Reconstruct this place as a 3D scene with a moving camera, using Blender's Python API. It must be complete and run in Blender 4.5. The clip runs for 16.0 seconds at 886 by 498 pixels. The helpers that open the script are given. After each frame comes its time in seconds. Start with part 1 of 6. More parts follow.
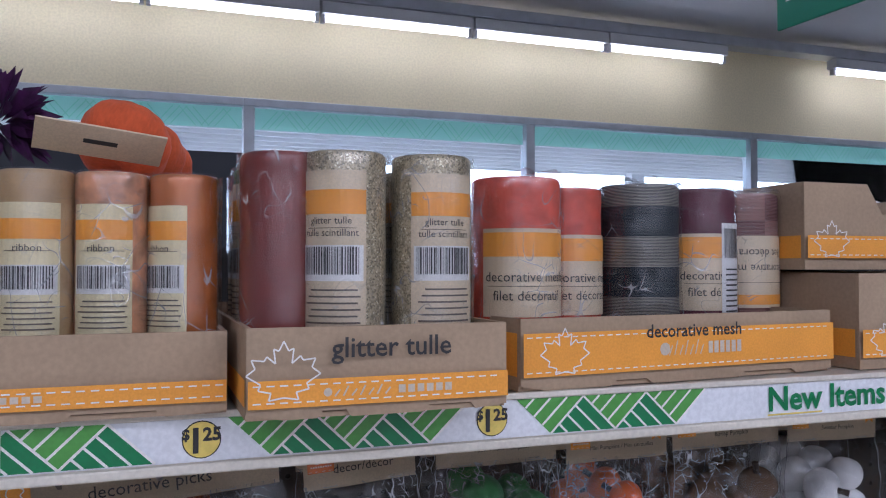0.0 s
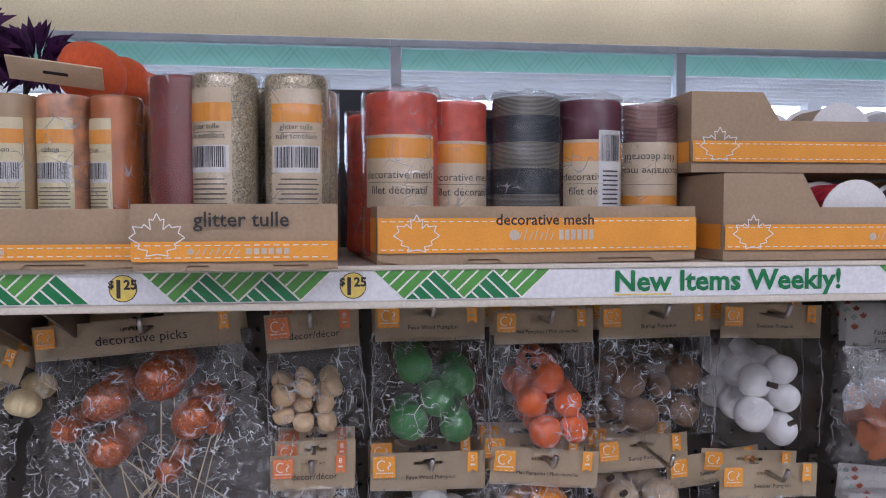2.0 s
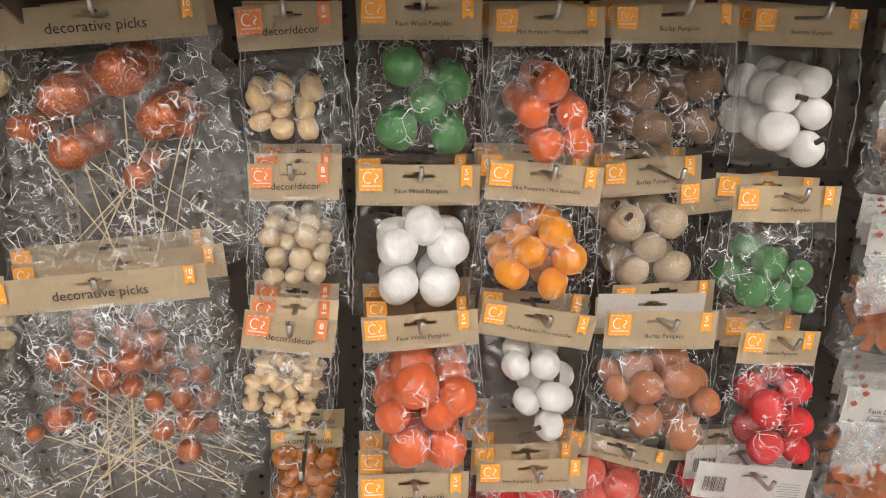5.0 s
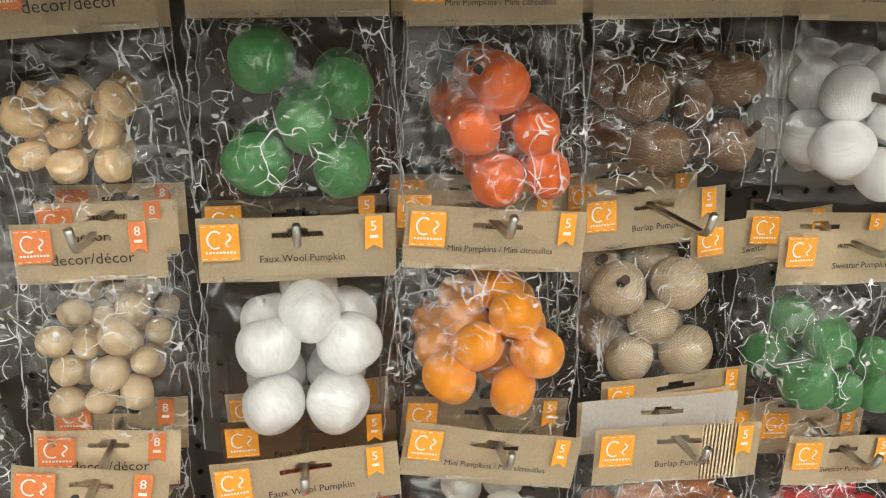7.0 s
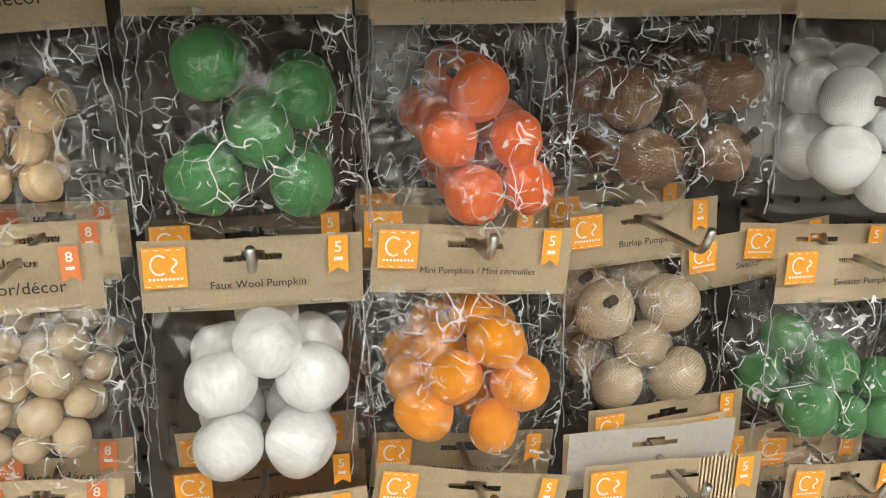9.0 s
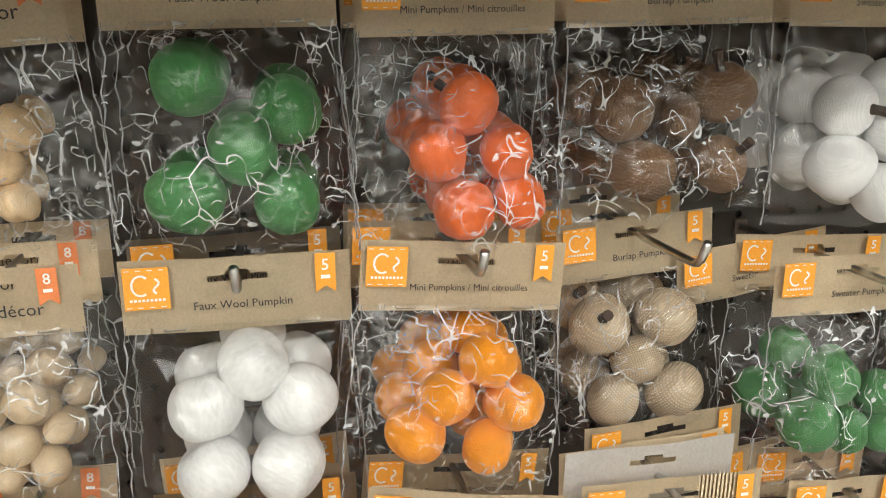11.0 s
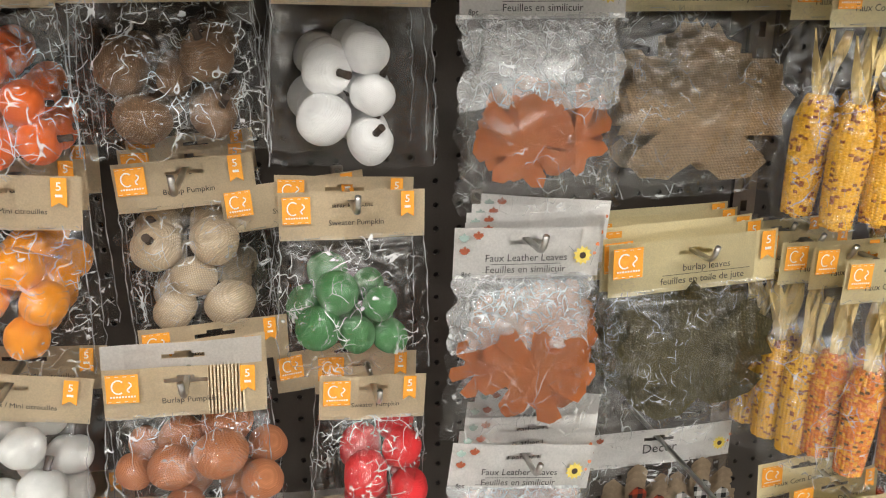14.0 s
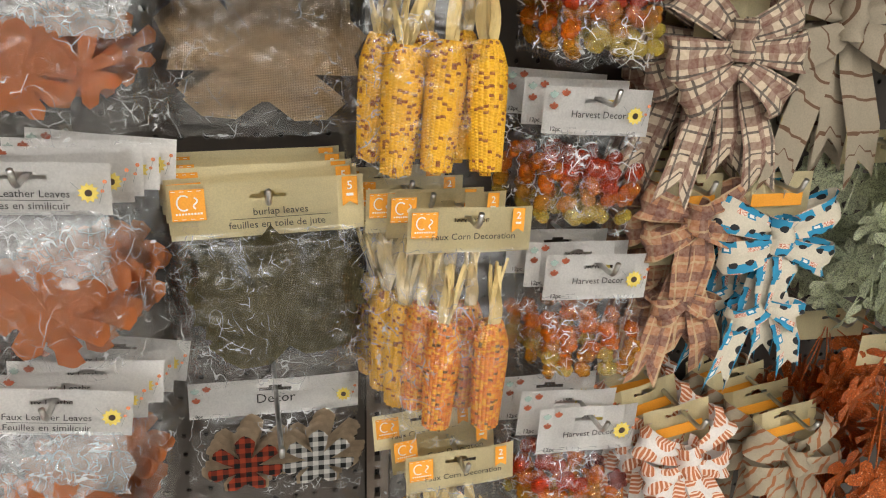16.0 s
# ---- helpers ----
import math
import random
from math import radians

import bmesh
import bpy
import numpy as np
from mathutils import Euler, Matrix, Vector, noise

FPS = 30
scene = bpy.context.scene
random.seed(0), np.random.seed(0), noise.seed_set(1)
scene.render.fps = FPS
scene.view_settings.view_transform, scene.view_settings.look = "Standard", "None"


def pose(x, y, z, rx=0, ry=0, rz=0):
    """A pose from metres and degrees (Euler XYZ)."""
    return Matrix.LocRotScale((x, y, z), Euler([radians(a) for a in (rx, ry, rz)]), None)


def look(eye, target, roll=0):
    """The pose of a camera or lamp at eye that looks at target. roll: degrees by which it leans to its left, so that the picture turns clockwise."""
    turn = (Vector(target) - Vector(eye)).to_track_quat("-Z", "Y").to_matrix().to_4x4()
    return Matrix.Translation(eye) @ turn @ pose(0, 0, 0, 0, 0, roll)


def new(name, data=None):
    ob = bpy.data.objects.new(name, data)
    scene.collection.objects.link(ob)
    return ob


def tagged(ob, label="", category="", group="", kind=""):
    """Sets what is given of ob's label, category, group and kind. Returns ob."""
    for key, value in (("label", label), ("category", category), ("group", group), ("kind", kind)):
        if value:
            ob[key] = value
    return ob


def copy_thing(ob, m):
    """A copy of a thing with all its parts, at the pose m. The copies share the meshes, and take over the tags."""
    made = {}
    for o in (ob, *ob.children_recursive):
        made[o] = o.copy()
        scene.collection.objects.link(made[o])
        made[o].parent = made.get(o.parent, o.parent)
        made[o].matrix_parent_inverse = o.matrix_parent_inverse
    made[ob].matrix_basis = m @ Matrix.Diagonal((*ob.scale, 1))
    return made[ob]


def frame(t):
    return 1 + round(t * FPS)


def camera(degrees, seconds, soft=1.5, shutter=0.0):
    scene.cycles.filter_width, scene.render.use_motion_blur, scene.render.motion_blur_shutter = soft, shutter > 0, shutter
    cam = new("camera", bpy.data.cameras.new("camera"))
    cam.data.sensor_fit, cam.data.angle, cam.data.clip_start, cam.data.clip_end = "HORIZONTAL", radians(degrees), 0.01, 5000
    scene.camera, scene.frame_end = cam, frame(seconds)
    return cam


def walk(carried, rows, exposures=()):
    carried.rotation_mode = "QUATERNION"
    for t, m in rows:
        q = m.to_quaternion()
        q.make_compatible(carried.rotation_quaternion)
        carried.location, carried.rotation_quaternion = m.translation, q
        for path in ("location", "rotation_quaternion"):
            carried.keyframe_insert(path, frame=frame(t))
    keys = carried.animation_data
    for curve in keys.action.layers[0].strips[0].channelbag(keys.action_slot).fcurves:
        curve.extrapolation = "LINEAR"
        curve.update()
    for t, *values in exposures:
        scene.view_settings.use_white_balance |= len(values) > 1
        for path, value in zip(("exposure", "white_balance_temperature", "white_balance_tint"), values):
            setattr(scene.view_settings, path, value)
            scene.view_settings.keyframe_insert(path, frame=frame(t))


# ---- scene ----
cam = camera(57.4, 16.0, 1.1)
METRES, EYE, TILT, LEAN, TURN = 1.87, 1.6, 1.3, 0.0, -19.7
ROWS = [
    (0.0, 0.0, 0.0, 0.0, 0.0, 0.0, -0.0),
    (0.5, 0.0262, 0.0104, 0.0031, -0.31, 0.27, 0.11),
    (1.0, 0.0608, -0.0027, 0.0032, 1.39, 0.12, 0.1),
    (1.5, 0.1096, -0.0291, -0.0018, 6.08, -1.06, -0.25),
    (2.0, 0.1381, -0.0584, -0.0182, 12.24, -4.24, 0.32),
    (2.5, 0.1413, -0.1025, -0.0275, 15.91, -7.69, 1.01),
    (3.0, 0.141, -0.1182, -0.0474, 17.13, -11.17, 1.06),
    (3.5, 0.1355, -0.0952, -0.0657, 16.84, -13.81, 0.82),
    (4.0, 0.1358, -0.0637, -0.0809, 15.73, -15.95, 0.06),
    (4.5, 0.1431, -0.0502, -0.086, 14.68, -17.0, -0.1),
    (7.0, 0.1276, 0.1454, -0.1046, 10.21, -17.09, 0.68),
    (7.5, 0.1266, 0.1574, -0.1068, 9.5, -17.64, 0.84),
    (8.0, 0.1274, 0.1657, -0.108, 9.05, -17.73, 0.91),
    (8.5, 0.1241, 0.1718, -0.1086, 8.46, -17.33, 0.76),
    (9.0, 0.1217, 0.1727, -0.1076, 7.9, -16.72, 0.75),
    (11.5, 0.1239, 0.1807, -0.1085, 7.23, -15.81, 1.3),
    (12.0, 0.1449, 0.1771, -0.1051, 7.21, -16.07, 0.83),
    (12.5, 0.1802, 0.1637, -0.1017, 8.76, -16.66, -0.0),
    (13.0, 0.2248, 0.1473, -0.1013, 10.12, -17.22, -0.14),
    (13.5, 0.2707, 0.1315, -0.1038, 10.25, -17.88, -0.05),
    (14.0, 0.3166, 0.1344, -0.1037, 7.12, -18.48, 0.47),
    (14.5, 0.3752, 0.1717, -0.1123, 3.07, -19.05, -0.24),
    (15.0, 0.4261, 0.2065, -0.1176, 2.73, -20.06, -1.94),
    (15.5, 0.473, 0.2039, -0.1161, 3.51, -21.34, -1.8),
    (16.0, 0.5207, 0.1709, -0.1134, 6.04, -21.54, -1.57),
]
walk(cam, [(t, pose(0, 0, EYE, TILT, LEAN, TURN) @ pose(METRES * x, METRES * y, METRES * z, 90 + pitch, roll, yaw)) for t, x, y, z, yaw, pitch, roll in ROWS],
     [(0.0, -0.42, 5250, 21), (1.6, -0.48, 5250, 21), (2.6, 0.0, 6500, 25), (3.6, 0.3, 6700, 22), (4.6, 0.45, 6900, 15), (8.0, 0.48, 6800, 3), (13.5, 0.55, 6700, 7), (16.0, 0.4, 6700, 8)])

# ---- world, sun, lamps ----
def build_world():
    w = bpy.data.worlds.new("sky")
    scene.world = w
    w.use_nodes = True
    nt = w.node_tree
    sky = nt.nodes.new("ShaderNodeTexSky")
    sky.sky_type, sky.sun_disc = "NISHITA", False
    sky.sun_elevation, sky.sun_rotation = radians(47), radians(200)
    nt.links.new(sky.outputs[0], nt.nodes["Background"].inputs[0])
    nt.nodes["Background"].inputs[1].default_value = SKY


SKY, TUBE, PANEL = 0.15, 16.0, 60.0
build_world()
sun = new("sun", bpy.data.lights.new("sun", "SUN"))
sun.data.energy, sun.data.angle, sun.data.color = 5.0, radians(0.5), (1.0, 0.95, 0.88)
sun.matrix_world = look((0, 0, 0), (0.2, -0.9, -1.0))


# ---- materials ----
class Mat:
    """A small node-tree writer."""

    def __init__(self, name, rough=0.6, metal=0.0, **more):
        self.m = bpy.data.materials.new(name)
        self.m.use_nodes = True
        self.t = self.m.node_tree
        self.b = self.t.nodes["Principled BSDF"]
        self.b.inputs["Roughness"].default_value, self.b.inputs["Metallic"].default_value = rough, metal
        for key, value in more.items():
            self.b.inputs[key.replace("_", " ")].default_value = value

    def node(self, kind, **values):
        n = self.t.nodes.new("ShaderNode" + kind)
        for key, value in values.items():
            n.inputs[key.replace("_", " ")].default_value = value
        return n

    def link(self, a, b):
        self.t.links.new(a, b)

    def coords(self, kind="Object"):
        return self.node("TexCoord").outputs[kind]

    def noise(self, scale, detail=4.0, kind="Object", stretch=None):
        n = self.node("TexNoise", Scale=scale, Detail=detail)
        c = self.coords(kind)
        if stretch:
            mp = self.node("Mapping", Scale=stretch)
            self.link(c, mp.inputs[0])
            c = mp.outputs[0]
        self.link(c, n.inputs["Vector"])
        return n.outputs["Fac"]

    def math(self, op, a, b=0.0, c=0.0):
        n = self.node("Math")
        n.operation = op
        for i, v in enumerate((a, b, c)):
            if isinstance(v, (int, float)):
                n.inputs[i].default_value = v
            else:
                self.link(v, n.inputs[i])
        return n.outputs[0]

    def ramp(self, fac, stops):
        n = self.node("ValToRGB")
        while len(n.color_ramp.elements) < len(stops):
            n.color_ramp.elements.new(0.5)
        for e, (p, c) in zip(n.color_ramp.elements, stops):
            e.position, e.color = p, (*c, 1)
        self.link(fac, n.inputs[0])
        return n.outputs[0]

    def mix(self, fac, a, b, blend="MIX"):
        n = self.node("Mix")
        n.data_type, n.blend_type = "RGBA", blend
        for i, v in ((0, fac), (6, a), (7, b)):
            if isinstance(v, (int, float)):
                n.inputs[i].default_value = v
            elif isinstance(v, tuple):
                n.inputs[i].default_value = (*v, 1)
            else:
                self.link(v, n.inputs[i])
        return n.outputs[2]

    def color(self, out):
        if isinstance(out, tuple):
            self.b.inputs["Base Color"].default_value = (*out, 1)
        else:
            self.link(out, self.b.inputs["Base Color"])
        return self

    def bump(self, height, strength=0.3, distance=0.001):
        n = self.node("Bump", Strength=strength, Distance=distance)
        self.link(height, n.inputs["Height"])
        self.link(n.outputs[0], self.b.inputs["Normal"])
        return self


def dim(c, k):
    return tuple(min(1.0, v * k) for v in c)


def mottled(name, c, rough=0.6, scale=30, spread=0.18, bump=0.15, fine=400, metal=0.0, **more):
    """Colour with a broad and a fine variation, and a fine relief."""
    m = Mat(name, rough, metal, **more)
    broad = m.ramp(m.noise(scale), [(0.3, dim(c, 1 - spread)), (0.7, dim(c, 1 + spread))])
    grain = m.noise(fine, 2)
    m.color(m.mix(0.25, broad, m.ramp(grain, [(0.35, dim(c, 0.75)), (0.65, dim(c, 1.2))])))
    if bump:
        m.bump(grain, bump, 0.0006)
    return m.m


def cloth(name, c, kind):
    """wool: fuzzy creases; knit: rows of stitches; burlap: open weave; velvet: soft sheen; felt: speckled."""
    m = Mat(name, 0.95)
    m.b.inputs["Sheen Weight"].default_value = {"wool": 0.08, "velvet": 0.2, "felt": 0.1}.get(kind, 0.03)
    m.b.inputs["Sheen Roughness"].default_value = 0.4
    var = m.noise(45, 5)
    col = m.ramp(var, [(0.3, dim(c, 0.86)), (0.7, dim(c, 1.12))])
    if kind in ("knit", "burlap"):
        pitch = 190 if kind == "knit" else 165
        waves = []
        for axis in ("X", "Z"):
            w = m.node("TexWave", Scale=pitch, Distortion=0.5, Detail=1.0)
            w.bands_direction = axis
            m.link(m.coords(), w.inputs["Vector"])
            waves.append(w.outputs["Fac"])
        h = m.math("MULTIPLY", waves[0], waves[1]) if kind == "burlap" else m.math("ADD", m.math("MULTIPLY", waves[0], 0.4), waves[1])
        col = m.mix(m.math("MULTIPLY", h, 0.9 if kind == "burlap" else 0.35), col if kind == "knit" else m.mix(0.3, col, dim(c, 0.5)), m.mix(0.5, col, dim(c, 1.7)))
        m.color(col).bump(h, 0.7 if kind == "burlap" else 0.25, 0.0008)
    else:
        fuzz = m.noise(900 if kind != "wool" else 420, 3, stretch=(1, 1, 0.35) if kind == "wool" else None)
        col = m.mix(0.3, col, m.ramp(fuzz, [(0.35, dim(c, 0.78)), (0.7, dim(c, 1.25))]))
        m.color(col).bump(m.math("ADD", fuzz, m.math("MULTIPLY", var, 0.7)), 0.55, 0.0012)
    return m.m


def glitter(name, c, pale, metal=0.45):
    m = Mat(name, 0.3, metal)
    v = m.node("TexVoronoi", Scale=900)
    m.link(m.coords(), v.inputs["Vector"])
    g = m.node("SeparateColor")
    m.link(v.outputs["Color"], g.inputs[0])
    m.color(m.ramp(g.outputs[0], [(0.0, dim(c, 0.35)), (0.6, c), (0.93, c), (1.0, pale)]))
    m.bump(g.outputs[1], 1.0, 0.0012)
    return m.m


def film_material(name, haze, gloss, crease, wave=1.0, painted_glint=0.75, thick=1.0, calm=0.1):
    """Clear crinkled packaging film: see-through and glossy, with white glints painted along its folds and puckers, and
    calm stretches.
    """
    m = Mat(name)
    nt = m.t
    out = nt.nodes["Material Output"]
    nt.nodes.remove(m.b)
    info = m.node("ObjectInfo")
    shift = m.node("VectorMath")
    shift.operation = "MULTIPLY_ADD"
    m.link(info.outputs["Random"], shift.inputs[0])
    shift.inputs[1].default_value = (7.0, 3.0, 5.0)
    m.link(m.coords(), shift.inputs[2])
    warp = m.node("TexNoise", Scale=crease * 0.5, Detail=0.5)
    m.link(shift.outputs[0], warp.inputs["Vector"])
    add = m.node("VectorMath")
    add.operation = "MULTIPLY_ADD"
    m.link(warp.outputs["Color"], add.inputs[0])
    add.inputs[1].default_value = (0.012, 0.012, 0.012)
    m.link(shift.outputs[0], add.inputs[2])

    def soft(k, detail, stretch=(1, 1, 1)):
        n = m.node("TexNoise", Scale=crease * k, Detail=detail)
        mp = m.node("Mapping", Scale=stretch)
        m.link(add.outputs[0], mp.inputs[0])
        m.link(mp.outputs[0], n.inputs["Vector"])
        return n.outputs["Fac"]

    def band(v, lo, hi, a=0.0, b=1.0):
        r = m.node("MapRange", From_Min=lo, From_Max=hi, To_Min=a, To_Max=b)
        r.interpolation_type = "SMOOTHSTEP"
        m.link(v, r.inputs["Value"])
        return r.outputs["Result"]

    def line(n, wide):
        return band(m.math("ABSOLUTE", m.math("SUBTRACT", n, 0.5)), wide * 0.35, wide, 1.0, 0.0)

    # masks of folds, curls and spots where lamp glints are painted
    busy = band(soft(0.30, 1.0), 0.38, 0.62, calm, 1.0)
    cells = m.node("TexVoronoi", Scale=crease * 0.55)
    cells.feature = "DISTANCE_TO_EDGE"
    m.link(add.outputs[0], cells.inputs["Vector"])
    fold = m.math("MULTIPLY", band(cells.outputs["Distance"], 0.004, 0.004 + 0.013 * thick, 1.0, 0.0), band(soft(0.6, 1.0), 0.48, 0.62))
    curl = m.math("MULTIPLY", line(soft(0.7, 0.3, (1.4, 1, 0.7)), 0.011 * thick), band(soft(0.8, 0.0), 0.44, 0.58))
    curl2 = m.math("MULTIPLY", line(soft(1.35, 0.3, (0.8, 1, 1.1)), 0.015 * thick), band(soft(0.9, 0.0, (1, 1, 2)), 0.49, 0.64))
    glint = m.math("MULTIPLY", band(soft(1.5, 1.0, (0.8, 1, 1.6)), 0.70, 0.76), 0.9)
    glint_mask = m.math("MULTIPLY", m.math("MAXIMUM", m.math("MAXIMUM", fold, curl), m.math("MAXIMUM", curl2, glint)), busy)
    h = m.math("ADD", m.math("MULTIPLY", soft(0.45, 1.0), 0.45 / crease), m.math("MULTIPLY", soft(1.3, 1.0), 0.10 / crease))
    bump = m.node("Bump", Strength=1.0, Distance=wave)
    m.link(h, bump.inputs["Height"])
    fres = m.node("Fresnel", IOR=1.5)
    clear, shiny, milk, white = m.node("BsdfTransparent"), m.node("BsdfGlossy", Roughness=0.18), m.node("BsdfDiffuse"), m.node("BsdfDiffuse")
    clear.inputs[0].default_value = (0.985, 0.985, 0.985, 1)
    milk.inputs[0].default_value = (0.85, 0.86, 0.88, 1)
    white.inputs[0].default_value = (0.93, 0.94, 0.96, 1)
    m.link(bump.outputs[0], shiny.inputs["Normal"])
    a, b, c = m.node("MixShader", Fac=haze), m.node("MixShader"), m.node("MixShader")
    m.link(clear.outputs[0], a.inputs[1])
    m.link(milk.outputs[0], a.inputs[2])
    # highlights painted as plain white along the masks
    m.link(m.math("MULTIPLY", glint_mask, painted_glint), c.inputs[0])
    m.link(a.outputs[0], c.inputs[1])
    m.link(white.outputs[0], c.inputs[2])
    m.link(m.math("MULTIPLY_ADD", fres.outputs[0], 0.2, gloss), b.inputs[0])
    m.link(c.outputs[0], b.inputs[1])
    m.link(shiny.outputs[0], b.inputs[2])
    m.link(b.outputs[0], out.inputs[0])
    return m.m


def uv_of(m):
    s = m.node("SeparateXYZ")
    m.link(m.coords("UV"), s.inputs[0])
    return s.outputs[0], s.outputs[1]


def plaid(name, base, stripe_a, stripe_b, pitch):
    """Woven checks; UV is in metres along and across the ribbon."""
    m = Mat(name, 0.85)
    u, v = uv_of(m)
    col = base
    for axis in (u, v):
        f = m.math("FRACT", m.math("MULTIPLY", axis, 1 / pitch))
        wide = m.math("LESS_THAN", f, 0.38)
        thin = m.math("LESS_THAN", m.math("ABSOLUTE", m.math("SUBTRACT", f, 0.62)), 0.05)
        col = m.mix(m.math("MULTIPLY", wide, 0.72), col, stripe_a)
        col = m.mix(m.math("MULTIPLY", thin, 0.92), col, stripe_b)
    w = m.math("MULTIPLY", m.math("SINE", m.math("MULTIPLY", u, 5000)), m.math("SINE", m.math("MULTIPLY", v, 5000)))
    m.color(m.mix(0.2, col, m.ramp(m.noise(250), [(0.3, (0.1, 0.06, 0.04)), (0.7, (0.8, 0.7, 0.6))]))).bump(w, 0.25, 0.0004)
    return m.m


def check(name, pale, dark, pitch):
    m = Mat(name, 0.9)
    u, v = uv_of(m)
    a = m.math("LESS_THAN", m.math("FRACT", m.math("MULTIPLY", u, 1 / pitch)), 0.5)
    b = m.math("LESS_THAN", m.math("FRACT", m.math("MULTIPLY", v, 1 / pitch)), 0.5)
    k = m.math("MULTIPLY", m.math("ADD", a, b), 0.5)
    m.color(m.mix(k, pale, dark)).bump(m.noise(900), 0.3, 0.0004)
    return m.m


def motif(name, ground, kind):
    """Printed ribbon: little blue trucks, striped pumpkins, branches with owls, or rust bands."""
    m = Mat(name, 0.8)
    u, v = uv_of(m)
    ground = m.mix(0.35, ground, m.ramp(m.noise(600, 2), [(0.3, dim(ground, 0.7)), (0.7, dim(ground, 1.2))]))

    def cell(axis, pitch, shift=0.0):
        return m.math("SUBTRACT", m.math("FRACT", m.math("MULTIPLY_ADD", axis, 1 / pitch, shift)), 0.5)

    def inside(x, y, x0, x1, y0, y1):
        a = m.math("MULTIPLY", m.math("GREATER_THAN", x, x0), m.math("LESS_THAN", x, x1))
        return m.math("MULTIPLY", a, m.math("MULTIPLY", m.math("GREATER_THAN", y, y0), m.math("LESS_THAN", y, y1)))

    def disc(x, y, cx, cy, r):
        dx, dy = m.math("SUBTRACT", x, cx), m.math("SUBTRACT", y, cy)
        return m.math("LESS_THAN", m.math("ADD", m.math("MULTIPLY", dx, dx), m.math("MULTIPLY", dy, dy)), r * r)

    col = ground
    if kind == "truck":
        row = m.math("FLOOR", m.math("MULTIPLY", v, 1 / 0.030))
        x = cell(m.math("MULTIPLY_ADD", row, 0.020, u), 0.042)
        y = cell(v, 0.030)
        col = m.mix(inside(x, y, -0.4, 0.36, -0.16, 0.1), col, (0.02, 0.24, 0.42))
        col = m.mix(inside(x, y, -0.05, 0.22, 0.1, 0.32), col, (0.02, 0.22, 0.4))
        col = m.mix(inside(x, y, 0.02, 0.17, 0.14, 0.27), col, (0.75, 0.75, 0.7))
        col = m.mix(inside(x, y, -0.38, -0.08, 0.1, 0.3), col, m.ramp(m.noise(700), [(0.4, (0.5, 0.12, 0.05)), (0.6, (0.8, 0.7, 0.6))]))
        for cx in (-0.24, 0.2):
            col = m.mix(disc(x, y, cx, -0.18, 0.12), col, (0.015, 0.015, 0.018))
    elif kind == "pumpkin":
        row = m.math("FLOOR", m.math("MULTIPLY", v, 1 / 0.026))
        x = cell(m.math("MULTIPLY_ADD", row, 0.016, u), 0.034)
        y = cell(v, 0.026)
        rib = m.math("GREATER_THAN", m.math("SINE", m.math("MULTIPLY", x, 42)), -0.3)
        orange = m.mix(rib, (0.8, 0.62, 0.5), (0.52, 0.17, 0.07))
        col = m.mix(disc(x, y, 0, 0, 0.41), col, orange)
    elif kind == "owl":
        w = m.node("TexWave", Scale=9.0, Distortion=9.0, Detail=2.0)
        m.link(m.coords("UV"), w.inputs["Vector"])
        col = m.mix(m.math("GREATER_THAN", w.outputs["Fac"], 0.972), col, (0.12, 0.06, 0.03))
        x, y = cell(u, 0.07), cell(v, 0.05)
        col = m.mix(disc(x, y, 0.1, 0.0, 0.13), col, (0.36, 0.25, 0.08))
        col = m.mix(disc(x, y, 0.14, 0.04, 0.045), col, (0.35, 0.06, 0.04))
    else:
        x = cell(m.math("MULTIPLY_ADD", v, 0.8, u), 0.02)
        col = m.mix(m.math("LESS_THAN", m.math("ABSOLUTE", x), 0.12), col, (0.3, 0.11, 0.04))
    m.color(col).bump(m.noise(1100, 2), 0.3, 0.0004)
    return m.m


KRAFT = mottled("kraft_card", (0.70, 0.57, 0.39), 0.75, 25, 0.08, 0.2, 700)
KRAFT_PALE = mottled("kraft_card_pale", (0.76, 0.66, 0.40), 0.7, 25, 0.06, 0.15, 700)
KRAFT_BOX = mottled("corrugated_kraft", (0.40, 0.285, 0.18), 0.8, 14, 0.12, 0.3, 300)
WHITE_CARD = mottled("white_card", (0.78, 0.76, 0.74), 0.55, 20, 0.05, 0.1, 500)
ORANGE = mottled("orange_print", (0.89, 0.365, 0.035), 0.6, 30, 0.06, 0.1, 600)
ORANGE_RED = mottled("orange_red_print", (0.75, 0.22, 0.07), 0.6, 30, 0.06, 0.1, 600)
INK = mottled("dark_ink", (0.03, 0.028, 0.03), 0.6, 40, 0.1, 0, 500)
WHITE_INK = mottled("white_ink", (0.85, 0.82, 0.78), 0.6, 40, 0.04, 0, 500)
PALE_INK = mottled("pale_ink", (0.62, 0.52, 0.40), 0.7, 40, 0.04, 0, 500)
GREY_INK = mottled("grey_ink", (0.42, 0.44, 0.44), 0.7, 40, 0.1, 0, 500)
STEEL = mottled("zinc_steel", (0.55, 0.54, 0.52), 0.28, 60, 0.2, 0.1, 900, metal=1.0)
# near-black: painted shade behind holes and slots, also the flower pot
HOLE = mottled("hole_shade_and_pot", (0.02, 0.017, 0.015), 0.9, 20, 0.2, 0)
BOARD = mottled("hardboard_brown", (0.055, 0.044, 0.037), 0.55, 8, 0.2, 0.15, 500)
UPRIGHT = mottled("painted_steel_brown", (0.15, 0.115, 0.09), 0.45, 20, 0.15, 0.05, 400)
